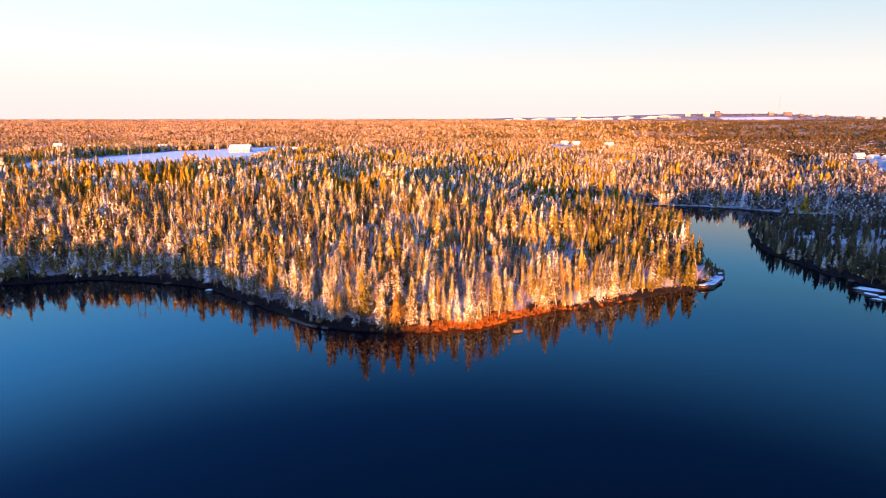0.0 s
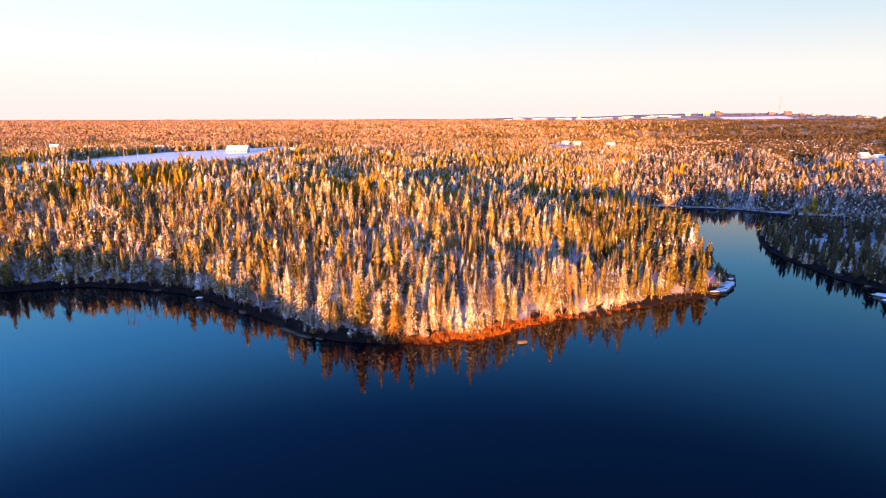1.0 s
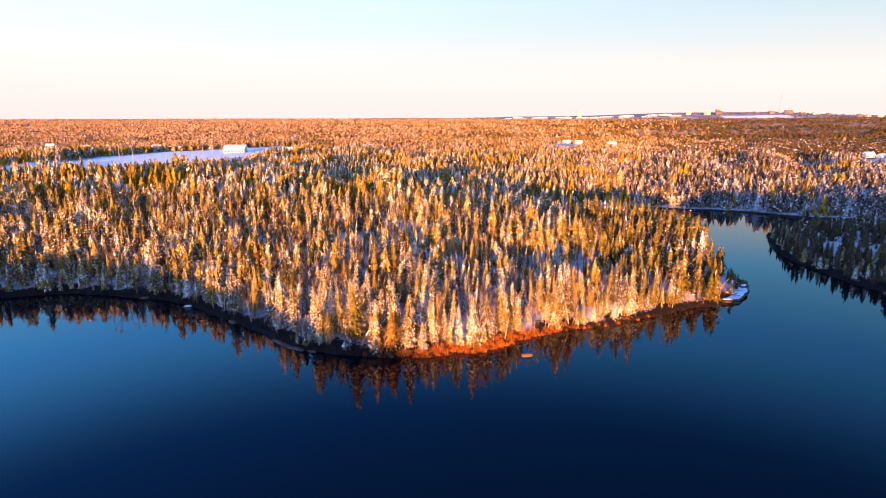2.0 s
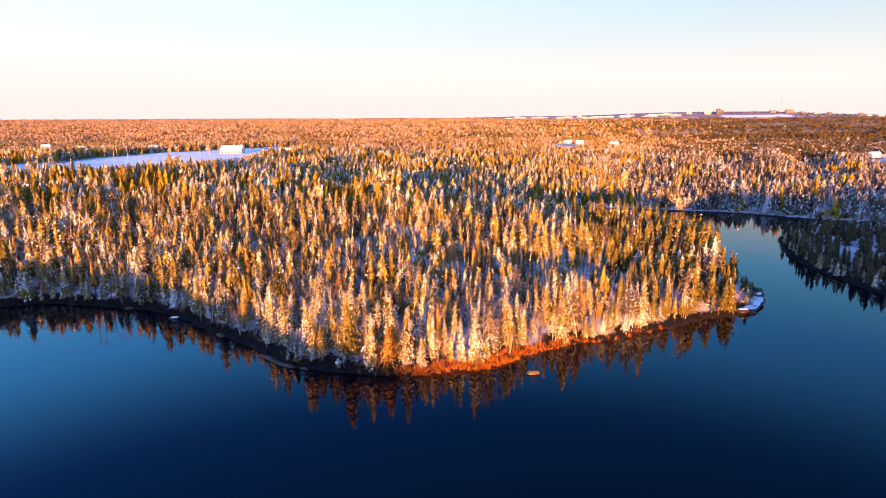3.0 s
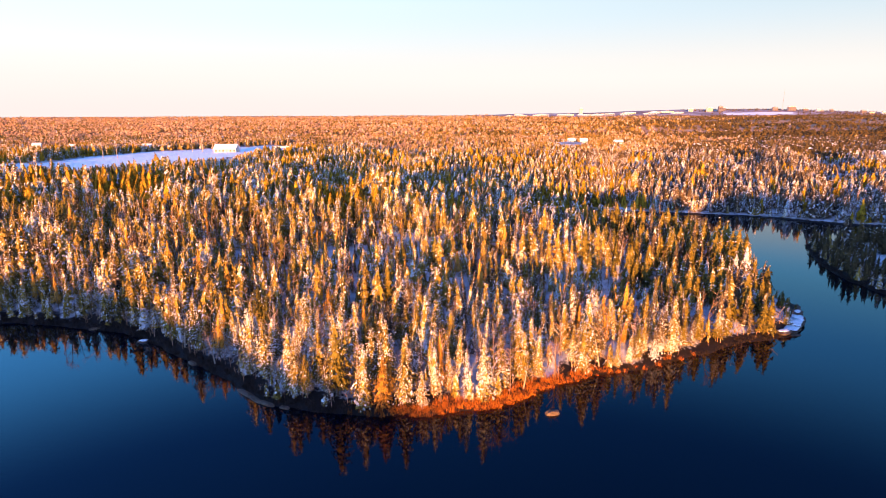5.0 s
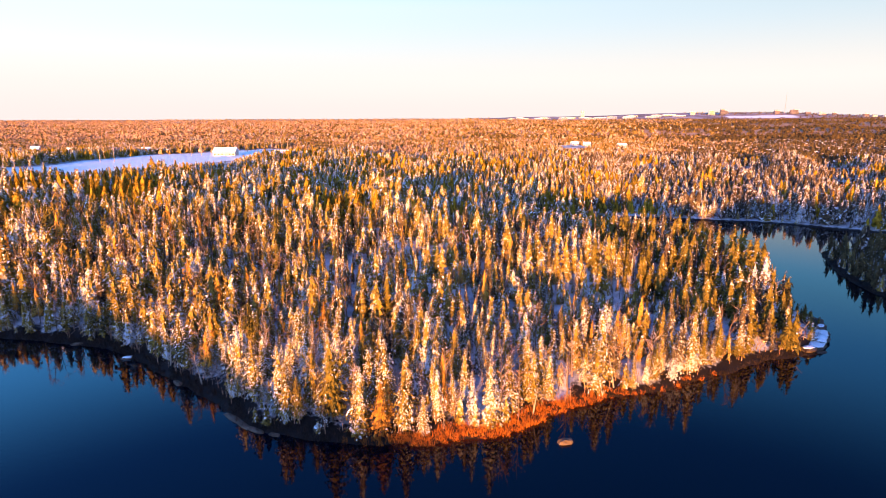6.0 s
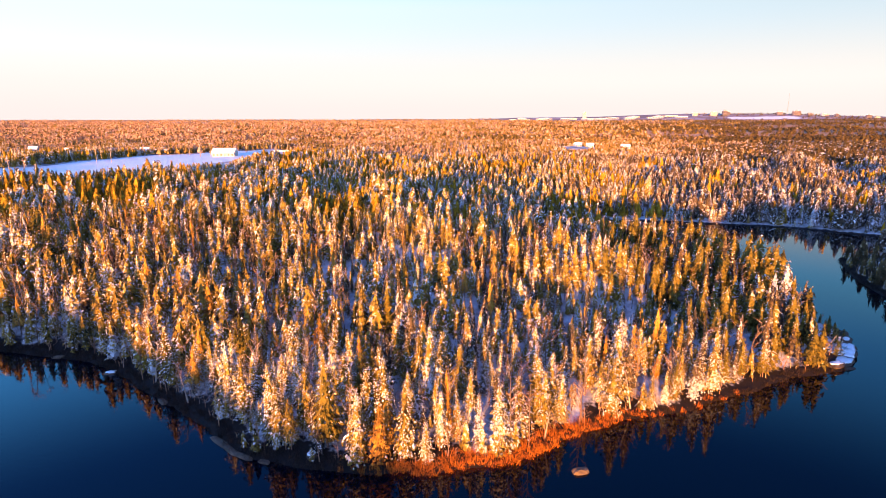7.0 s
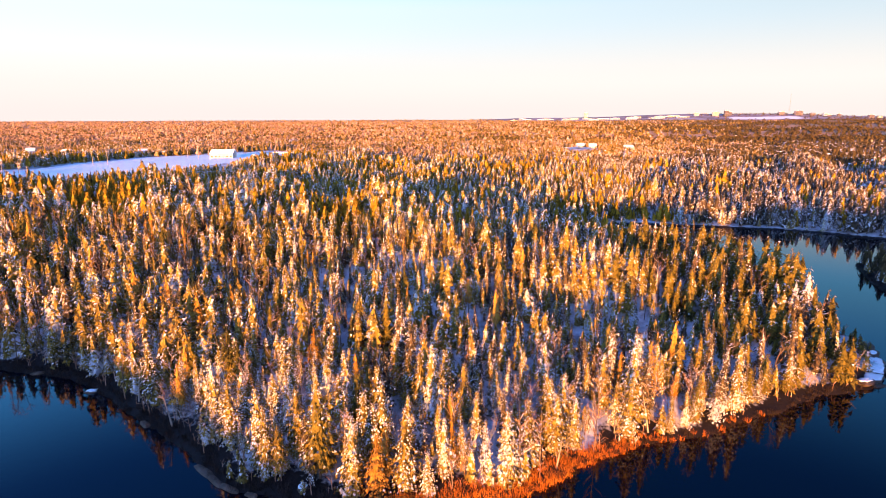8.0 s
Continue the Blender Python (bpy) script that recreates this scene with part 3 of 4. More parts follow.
LARCH = [conifer(pr, 11, 2.7, 19, 8, 0.16, 8, 0.03, 7, 0.8, 0.3, size=0.62) for _ in range(2)]
BARE = [bare_tree(pr, 9, 15, 6, 0.42) for _ in range(4)]

# headland and near woods: every standing place, nearest first
hx, hy = scatter(-330, 330, 128, 262, 2.85, RNG)
hd = lake_distance(hx, hy)
eastern = (hx > 112) & (hy < 275)
keep = (hd > 1.5) & seen_wedge(hx, hy) & ~inside(hx, hy, FIELD_TWO) & ~(eastern & (RNG.random(len(hx)) < np.where(hd < 13, 0.1, 0.6)))
keep &= ~((hx > 80) & (hx < 105) & (hy < 196) & (hd < 9))
hx, hy, hd = hx[keep], hy[keep], hd[keep]
hz = land_height(hx, hy, hd) - 0.1
hh = np.clip(8.6 + 1.4 * np.exp(-hd / 12) + 2.0 * np.clip((-40 - hx) / 40, 0, 1) * np.clip((hy - 180) / 30, 0, 1) + 1.6 * waves(hx, hy, 45, 21) + RNG.normal(0, 2.1, len(hx)), 4.0, 15)
hh = hh * np.where(RNG.random(len(hh)) < 0.38, RNG.uniform(0.4, 0.7, len(hh)), 1.0)
hh = hh + 2.5 * np.clip((hx - 60) / 15, 0, 1) * np.clip((hy - 195) / 10, 0, 1) * (hx < 100)
hh = hh * (1 - 0.22 * bump_at(hx, hy, 36, 178, 22, 13)) * (1 - 0.3 * bump_at(hx, hy, 44, 194, 26, 12)) * (1 - 0.3 * bump_at(hx, hy, -22, 212, 22, 9))
kindness = waves(hx, hy, 38, 31) + RNG.normal(0, 0.55, len(hx))
near = (hy < 186) & (hx > -80) & (hx < 100) & (np.argsort(np.argsort(hy + 0.05 * np.abs(hx))) < 310)
# species: 0 spruce, 1 slim fir, 2 pine, 3 larch, 4 bare
px_, py_ = np.array((88.5, 90, 92.5, 91, 93.5, 95, 92, 89.5, 94.5)), np.array((179, 184, 187.5, 191, 192.5, 189, 195, 190, 185))
hx, hy = np.append(hx, px_), np.append(hy, py_)
hd = lake_distance(hx, hy)
hz = land_height(hx, hy, hd) - 0.1
hh = np.append(hh, (4.5, 5, 3.2, 3.6, 2.6, 2.0, 4.2, 5.5, 2.0))
near = np.append(near, np.full(9, True))
kindness = np.append(kindness, np.zeros(9))
roll = np.append(RNG.random(len(hx) - 9), np.full(9, 0.2))
sp = np.where(roll < 0.62, 0, np.where(roll < 0.76, 1, np.where(roll < 0.82, 2, np.where(roll < 0.86, 3, 4))))
sp = np.where((kindness > 1.15) & (roll > 0.4), 4, sp)
sp = np.where((hx < -35) & (hy > 236) & (sp < 2) & (waves(hx, hy * 1.6, 48, 63) + RNG.normal(0, 0.4, len(hx)) > 0.25), 2, sp)
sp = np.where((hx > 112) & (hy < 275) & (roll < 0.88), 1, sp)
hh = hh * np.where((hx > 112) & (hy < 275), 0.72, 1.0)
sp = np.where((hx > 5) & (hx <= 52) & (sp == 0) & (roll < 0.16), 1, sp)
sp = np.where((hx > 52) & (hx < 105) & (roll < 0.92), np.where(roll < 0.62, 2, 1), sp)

SPECIES = [("spruce_tree", "snow-laden golden-lit spruce tree on the headland", SPRUCE, M_NEEDLE, 11),
           ("fir_tree", "slim dark fir tree with patches of snow", SLIM, M_FIR, 11),
           ("pine_tree", "broad olive pine tree with feathery level boughs", PINE, M_PINE, 11),
           ("larch_tree", "rusty orange larch tree with sparse feathery twigs", LARCH, M_LARCH, 11),
           ("bare_tree", "leafless pinkish-brown tree with snow on its limbs", BARE, M_TWIG, 9)]
PROTO = {}
for s, (nm, label, shapes, leaf, bh) in enumerate(SPECIES):
    for k, (trunk, crown, white) in enumerate(shapes):
        PROTO[s, k] = (trunk, crown, white)
first = {}
for i in np.nonzero(near)[0]:
    s = int(sp[i])
    nm, label, shapes, leaf, bh = SPECIES[s]
    k = int(np.clip(0.4 + np.clip(hx[i] / 180, -0.25, 0.4) + 0.28 * waves(hx[i], hy[i], 60.0, 51) + RNG.normal(0, 0.22), 0, 0.999) * len(shapes))
    f = float(hh[i] / bh * (0.85 if s == 4 else 1.0))
    m = pose(float(hx[i]), float(hy[i]), float(hz[i]), 0, 0, float(RNG.uniform(0, 360))) @ Matrix.Diagonal((f * float(RNG.uniform(0.85, 1.2)), f * float(RNG.uniform(0.85, 1.2)), f, 1))
    if (s, k) not in first:
        trunk, crown, white = PROTO[s, k]
        ob = thing(nm, label, "tree", "trees on the headland")
        part("trunk", trunk, M_BARK, ob, "rough grey-brown bark")
        part("crown", crown, leaf, ob)
        tagged(part("snow", white, M_SNOW, ob, "white snow lying on the boughs"), kind="stuff")
        ob.matrix_basis = m
        first[s, k] = ob
    else:
        src = first[s, k]
        made = copy_thing(src, Matrix())
        made.matrix_basis = m

rest = ~near
r2 = np.random.default_rng(17)
MID = [[flat_pack(conifer(pr, 11, w, 12, 7, 0.04, 30, s, 3, 0.5, 0.25, 3, 0, 1.22), (2, 0, 1)) for w, s in ((2.4, 0.85), (2.6, 0.75), (2.35, 0.62), (2.5, 0.48), (2.4, 0.25))],
       [flat_pack(conifer(pr, 11, 1.9, 12, 6, 0.1, 40, s, 3, 0.7, 0.3, 3, 0, 1.3), (2, 0, 1)) for s in (0.6, 0.3)],
       [flat_pack(conifer(pr, 11, 2.4, 12, 7, 0.12, 18, 0.12, 3, 0.55, 0.35, 3, 0, 1.45), (2, 0, 1)) for _ in range(2)],
       [flat_pack(conifer(pr, 11, 2.3, 12, 6, 0.15, 8, 0.03, 3, 0.8, 0.3, 3, 0, 1.2), (2, 0, 1)) for _ in range(2)],
       [flat_pack(bare_tree(pr, 9, 8, 4, 0.42, 1.05, 3), (2, 0, 1)) for _ in range(3)]]
WOODS = [("spruce_forest", "dense snow-laden spruce forest lit gold from one side"), ("fir_forest", "slim dark firs standing among the spruces"),
         ("pine_woods", "broad olive pines with little snow"), ("larch_woods", "scattered rusty orange larches"), ("bare_woods", "leafless pinkish-brown trees among the spruces")]
# the bank's trees take the darkened needles in place of deeper shade
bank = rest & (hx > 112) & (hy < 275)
plant("fir_forest", "snowless firs on the bank across the channel, darkened in colour for its shade", "forest", MID[1][1:] + MID[2][1:], [M_SHADEFIR, M_SNOW, M_BARK], hx[bank], hy[bank], hz[bank], hh[bank], 11, r2)
for s in range(5):
    k = rest & (sp == s) & ~bank
    plant(*WOODS[s], "forest", MID[s], [SPECIES[s][3], M_SNOW, M_BARK], hx[k], hy[k], hz[k], hh[k], SPECIES[s][4], r2)

def before_field(x, y):
    """The share of its height that a tree keeps where low scrub borders the field."""
    k = np.ones(np.shape(x))
    for step, share in ((75, 0.75), (60, 0.6), (45, 0.42), (30, 0.26), (15, 0.15)):
        k = np.where(inside(x * (1 + step / y), y + step, FIELD), share, k)
    return k


# woods behind, out to the farms
LOW = [[sprig_tree(pr, 11, w, 42, s, 0.5, 12, 1.3) for w, s in ((2.6, 0.8), (2.8, 0.7), (2.5, 0.6), (2.6, 0.48), (2.5, 0.25))],
       [flat_pack(bare_tree(pr, 9, 4, 2, 0.5, 1.8, 3), (2, 0, 1)) for _ in range(3)],
       [sprig_tree(pr, 11, 2.6, 40, 0.06, 0.6, 12, 1.35) for _ in range(3)]]
bx, by = scatter(-520, 520, 262, 390, 3.5, RNG)
bd = lake_distance(bx, by)
keep = (bd > 3) & seen_wedge(bx, by) & ~inside(bx, by, FIELD) & ~inside(bx, by, FIELD_TWO)
bx, by, bd = bx[keep], by[keep], bd[keep]
bz = land_height(bx, by, bd) - 0.1
bh = np.clip(8.6 + 0.8 * (bx < 0) + 1.8 * waves(bx, by, 60, 22) + RNG.normal(0, 1.9, len(bx)), 5, 18)
bh = bh * np.where(RNG.random(len(bx)) < 0.35, RNG.uniform(0.4, 0.7, len(bx)), 1.0) * before_field(bx, by)
roll = RNG.random(len(bx)) + 0.15 * waves(bx, by, 70, 33)
# the sunlit west and shaded east are put into the needle colours
gold = waves(bx, by * 1.8, 75, 61) + RNG.normal(0, 0.45, len(bx)) > np.where(bx < -50, 0.2, 0.42) + 0.8 * np.clip((bx - 70) / 60, 0, 1)
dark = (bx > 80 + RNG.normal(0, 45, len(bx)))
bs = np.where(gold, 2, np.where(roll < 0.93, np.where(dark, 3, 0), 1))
for s, (nm, label, leaf, h0) in enumerate((("spruce_forest", "snow-laden spruce forest beyond the headland", M_NEEDLE, 11), ("bare_woods", "snowy leafless trees among the spruces", M_TWIG, 9), ("pine_woods", "golden green pines in the forest with little snow", M_GOLD, 11), ("fir_forest", "fir forest behind the channel, darker in colour to stand for shade", M_FIR, 11))):
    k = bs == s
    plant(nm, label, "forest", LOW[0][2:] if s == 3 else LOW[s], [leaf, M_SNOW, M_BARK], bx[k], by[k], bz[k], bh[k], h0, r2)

# farther woods, thinning with distance into clumps
HOUSES = [(-358, 759), (-440, 745), (-500, 770), (168, 850), (186, 862), (205, 868), (254, 868), (480, 660), (503, 668), (522, 652), (545, 664), (500, 640)]
SHED = (-202, 597)


def clearing(x, y):
    """Open ground: the field, the yards, and the low growth in front of the houses."""
    c = inside(x, y, FIELD)
    for cx, cy in HOUSES + [SHED]:
        c |= (np.abs(x - cx * y / cy) < 9) & (y > cy - 130) & (y < cy + 14)
    return c


CONE = [sprig_tree(pr, 11, 5.6, 5, s, 0.42, 3, 2.1) for s in (0.25, 0.2, 0.12, 0.06, 0.0)]
MINI = [sprig_tree(pr, 11, 3.1, 22, s, 0.5, 9, 1.6) for s in (0.75, 0.65, 0.5, 0.3, 0.12)]
cx, cy = scatter(-1000, 1000, 390, 1050, 4.8, RNG)
keep = seen_wedge(cx, cy) & ~clearing(cx, cy)
cx, cy = cx[keep], cy[keep]
cz = land_height(cx, cy, np.full(len(cx), 999.0)) - 0.1
ch = np.clip(7.8 + 2 * waves(cx, cy, 90, 23) + RNG.normal(0, 1.1, len(cx)), 5, 15) * np.where(RNG.random(len(cx)) < 0.15, 0.6, 1)
ch = ch * before_field(cx, cy) * np.where(cy > 600, 0.72, 1.0)
roll = RNG.random(len(cx)) + 0.25 * waves(cx, cy, 150, 35)
nigh = cy < 600
# as nearer by: gold westward, the darker fir colour eastward for shade
gold = nigh & (waves(cx, cy * 2, 110, 62) + RNG.normal(0, 0.45, len(cx)) > 0.3 + 0.5 * np.clip((cx - 100) / 100, 0, 1))
# farther east the woods are darkened in colour for the valley's shade
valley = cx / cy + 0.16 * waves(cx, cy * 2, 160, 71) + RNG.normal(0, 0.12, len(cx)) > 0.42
for test, leaf, nm, label, kinds in ((gold, M_GOLD, "pine_woods", "golden green pines in the middle distance", MINI[3:]), (nigh & ~gold & (cx < 60 + 150 * (roll - 0.5)), M_NEEDLE, "spruce_forest", "snowy spruce forest in the middle distance", MINI), (nigh & ~gold & (cx >= 60 + 150 * (roll - 0.5)), M_FIR, "fir_forest", "firs in the middle distance, darker in colour to stand for shade", MINI[2:]),
                                     (~nigh & valley, M_SHADEFIR, "fir_forest", "far firs in the eastern valley, darkened in colour to stand for shade", CONE[3:]), (~nigh & ~valley & (roll < 0.7), M_FAR, "spruce_forest", "far spruce forest with sunlit crowns", CONE), (~nigh & ~valley & (roll >= 0.7), M_FARWOOD, "bare_woods", "far leafless brown woods", CONE)):
    plant(nm, label, "forest", kinds, [leaf, M_SNOW], cx[test], cy[test], cz[test], ch[test], 11, r2)

TUFT = [sprig_tree(pr, 11, 8.5, 3, s, 0.3, 3, 2.9) for s in (0.2, 0.12, 0.06, 0.0)]
far_n = 34000
fu = RNG.random(far_n)
fy = 1050 * (4850 / 1050) ** fu
fx = RNG.uniform(-1, 1, far_n) * (fy + 25) * 0.77 * 1.1
keep = ~((fy > 4150) & (fx > 420) & (fx < 1950)) & ~inside(fx, fy, HILL_SNOW)
fx, fy = fx[keep], fy[keep]
far_n = len(fx)
fz = land_height(fx, fy, np.full(far_n, 999.0)) - 0.2
fh = np.clip(6.5 + RNG.normal(0, 1.2, far_n), 3.5, 10)
roll = RNG.random(far_n) + 0.35 * waves(fx, fy * 2, 700, 36) - np.clip(fx / fy, -0.5, 0.5) * 0.7
# the same shade colour carried on to the horizon
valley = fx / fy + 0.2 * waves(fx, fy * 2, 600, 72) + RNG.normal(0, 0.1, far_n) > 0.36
for test, leaf, nm, label in ((valley, M_SHADEFIR, "fir_forest", "distant fir forest in the eastern valley, darkened in colour for shade"), (~valley & (roll < 0.6), M_FAR, "spruce_forest", "distant spruce forest reaching the horizon"), (~valley & (roll >= 0.6), M_FARWOOD, "bare_woods", "distant russet woods reaching the horizon")):
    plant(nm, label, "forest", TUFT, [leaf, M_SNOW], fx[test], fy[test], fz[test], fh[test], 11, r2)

# woods behind the lake and on the east bank, whose shade falls on the shores
sx, sy = scatter(-520, 420, -240, 130, 3.8, RNG)
sd = lake_distance(sx, sy)
keep = (sd > 2.5) & ((sx < -78) | (sx > 1) | (sy > 0)) & (sd < 80)
sx, sy, sd = sx[keep], sy[keep], sd[keep]
sz = land_height(sx, sy, sd) - 0.1
sh = np.clip(11 + RNG.normal(0, 1.2, len(sx)), 7, 14)
plant("spruce_forest", "spruce forest on the opposite bank of the lake", "forest", CONE, [M_FAR, M_SNOW], sx, sy, sz, sh, 11, r2)

# undergrowth of the headland: young spruces and snowy bushes
ux, uy = scatter(-130, 230, 130, 345, 3.1, RNG)
ud = lake_distance(ux, uy)
keep = (ud > 1.0) & (RNG.random(len(ux)) < 0.75) & ((uy < 215) | ((ud < 9) & (ux > 105)))
ux, uy, ud = ux[keep], uy[keep], ud[keep]
uz = land_height(ux, uy, ud) - 0.1
young = RNG.random(len(ux)) < np.where((ux > 8) & (ux < 85) & (ud < 7), 0.2, 0.55)
plant("young_spruces", "small snow-covered young spruces under the trees", "undergrowth", LOW[0], [M_NEEDLE, M_SNOW, M_BARK], ux[young], uy[young], uz[young], RNG.uniform(1.5, 4.5, young.sum()), 11 * 0.8, r2)
ex, ey = scatter(-125, 88, 130, 186, 1.7, RNG)
ed = lake_distance(ex, ey)
keep = (ed > 1.2) & (ed < 6.5) & (RNG.random(len(ex)) < 0.7)
ux, uy, ud = np.append(ux, ex[keep]), np.append(uy, ey[keep]), np.append(ud, ed[keep])
uz = land_height(ux, uy, ud) - 0.1
young = np.append(young, RNG.random(keep.sum()) < 0.25)
BUSH = [flat_pack(bare_tree(pr, 9, 5, 2, 0.9, 2.6, 3), (2, 0, 1)) for _ in range(4)]
plant("snowy_bushes", "leafless low bushes dusted with snow", "undergrowth", BUSH, [M_TWIG, M_SNOW, M_TWIG], ux[~young], uy[~young], uz[~young], RNG.uniform(1.2, 3.0, (~young).sum()), 9, r2)

# ---- shore: dead reeds, shrubs and stones ----
def blades(r, n, h, spread_r, width):
    vs, ts = [], []
    for i in range(n):
        a, d = r.uniform(0, 6.28), r.uniform(0, spread_r)
        b = np.array((np.cos(a) * d, np.sin(a) * d, 0))
        t = b + np.array((r.normal(0, 0.25) * h, r.normal(0, 0.25) * h, h * r.uniform(0.6, 1.1)))
        w = r.uniform(0, 6.28)
        o = np.array((np.cos(w), np.sin(w), 0)) * width
        vs += [b - o, b + o, t]
        ts.append((3 * i, 3 * i + 1, 3 * i + 2))
    return np.array(vs), np.array(ts), np.zeros(n, int)


REED = [blades(pr, 34, 0.9, 0.55, 0.018) for _ in range(5)]
rx, ry = scatter(-150, 130, 128, 200, 0.62, RNG)
rd = lake_distance(rx, ry)
belt = np.exp(-((rx - 6) / 15.0) ** 2)
keep = (rd > -0.5) & (rd < 0.9 + 2.0 * belt + 1.6 * (rx < -12) + 0.6 * waves(rx, ry, 12, 41)) & (rx < 84) & (RNG.random(len(rx)) < np.where(rx < -9, 0.6, np.where(rx > 30, 0.5, 0.8)) + 0.2 * belt)
rx, ry, rd = rx[keep], ry[keep], rd[keep]
tall = RNG.uniform(0.6, 1.5, len(rx))
# reeds outside the sunlit belt take the shade-darkened colour
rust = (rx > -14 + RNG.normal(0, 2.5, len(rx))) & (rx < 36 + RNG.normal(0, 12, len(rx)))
for k, leaf, nm, label in ((rust, M_REED, "shore_reeds", "rust-red dead reeds and low shrubs along the waterline"), (~rust, M_SHADEBRUSH, "shore_brush", "leafless brush along the waterline, its colour darkened to stand for shade")):
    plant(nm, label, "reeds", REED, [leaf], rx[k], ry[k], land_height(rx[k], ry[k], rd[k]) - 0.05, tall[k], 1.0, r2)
rx, ry = scatter(80, 260, 140, 345, 0.95, RNG)
rd = lake_distance(rx, ry)
keep = (rd > -0.3) & (rd < 1.6) & (rx > 104) & (ry < 262)
rx, ry, rd = rx[keep], ry[keep], rd[keep]
# bank shrubs share the colour darkened for shade
plant("shore_reeds", "low shrubs along the bank's waterline, darkened in colour for shade", "reeds", REED, [M_SHADEBRUSH], rx, ry, land_height(rx, ry, rd) - 0.05, RNG.uniform(0.6, 1.4, len(rx)), 1.0, r2)

# ---- stones and ledges ----
def boulder(r, sx, sy, sz, rough=0.22, rings=7, segs=12):
    """An uneven stone, flattened below."""
    vs, ts = [], []
    off = r.uniform(0, 50, 3)
    for i in range(rings + 1):
        th = np.pi * i / rings
        for k in range(segs):
            ph = 2 * np.pi * k / segs
            d = np.array((np.sin(th) * np.cos(ph), np.sin(th) * np.sin(ph), np.cos(th)))
            n = 1 + rough * noise.noise(Vector(d * 1.6 + off)) + 0.5 * rough * noise.noise(Vector(d * 4 + off))
            flat = np.sign(d) * np.abs(d) ** 0.75
            vs.append(flat * n * np.array((sx, sy, sz)))
    for i in range(rings):
        for k in range(segs):
            a, b = i * segs + k, i * segs + (k + 1) % segs
            ts += [(a, a + segs, b + segs), (a, b + segs, b)]
    v = np.array(vs)
    v[:, 2] = np.maximum(v[:, 2], -0.6 * sz)
    return v, np.array(ts)


def stone(name, label, x, y, sx, sy, sz, turn, snow=0.0, lift=0.0, group=""):
    """A stone that stands in the shallows or on the bank; snow: the share of its top that is covered."""
    r = np.random.default_rng(int(abs(x * 37 + y * 91)))
    z = max(float(land_height(np.array([x]), np.array([y]))[0]), -0.3) + lift
    ob = thing(name, label, "rock", group, (x, y, z), turn)
    body = boulder(r, sx, sy, sz)
    part("stone", body, M_ROCK, ob, smooth=False)
    if snow:
        cap = boulder(r, sx * snow, sy * snow, 0.16, 0.6, 5, 16)
        cap[0][:, 2] += sz * 0.9
        part("snow_cap", cap, M_FIELD, ob, "smooth snow lying on top", smooth=True)
    return ob


stone("boulder", "low sunlit granite boulder standing in the lake", 20.0, 133.0, 1.35, 0.8, 0.75, 12, lift=0.2)
stone("boulder", "pale snow-topped boulder at the waterline", -69.2, 167.0, 1.3, 0.7, 0.5, 5, 0.75, 0.1)
stone("boulder", "small snow-covered boulder among the shore trees", -20.6, 135.6, 0.75, 0.6, 0.7, 30, 0.9, 0.2)
for x, y, a, b, turn in ((-36.8, 141.2, 2.6, 0.7, -42), (-34.2, 138.8, 2.2, 0.6, -45), (-31.6, 137.0, 1.9, 0.55, -30), (-52.5, 154.6, 1.5, 0.6, -40), (-28, 135.6, 1.1, 0.5, -20), (-85, 175, 1.4, 0.6, 15)):
    stone("shore_ledge", "pale granite ledge along the shaded waterline", x, y, a, b, 0.45, turn, 0.0, 0.05, "ledges of the shore")
for x, y, a, b, c, turn, w in ((82.2, 168.9, 2.2, 1.3, 0.5, 30, 0.65), (85.2, 171.2, 3.0, 1.8, 0.55, 45, 0.8), (88.2, 175.0, 3.2, 2.2, 0.6, 50, 0.85), (91.4, 179.2, 3.0, 2.0, 0.55, 52, 0.75), (94.0, 183.2, 2.4, 1.3, 0.45, 50, 0.55), (85.6, 174.2, 2.0, 1.5, 0.6, 30, 0.85),
                               (96.6, 187.6, 2.2, 0.9, 0.35, 60, 0.0), (98.6, 190.4, 1.6, 0.6, 0.3, 40, 0.0), (84.6, 168.6, 1.6, 0.9, 0.35, 20, 0.0), (90.6, 176.0, 1.5, 0.9, 0.4, 60, 0.0), (94.2, 181.0, 1.2, 0.7, 0.3, 50, 0.0), (87.4, 172.0, 1.3, 0.8, 0.4, 35, 0.0)):
    stone("granite_slab", "flat grey granite slab with snow at the headland's end", x, y, a, b, c, turn, w, 0.0, "slabs of the point")
for x, y, a, b, c, turn, w in ((131.5, 166.5, 4.0, 2.0, 0.5, -35, 0.8), (128.6, 161.5, 3.0, 1.3, 0.4, -50, 0.7), (127, 157.0, 2.0, 1.0, 0.35, -35, 0.6), (130.8, 158.5, 2.8, 1.5, 0.45, -20, 0.75), (127.5, 165, 1.4, 0.7, 0.35, 10, 0.0), (133.2, 176.5, 1.2, 0.8, 0.4, 10, 0.0), (131.6, 187, 1.2, 0.8, 0.4, 40, 0.0)):
    stone("reef_slab", "snow-covered flat reef slab off the east bank", x, y, a, b, c, turn, w, 0.2, "slabs of the reef")

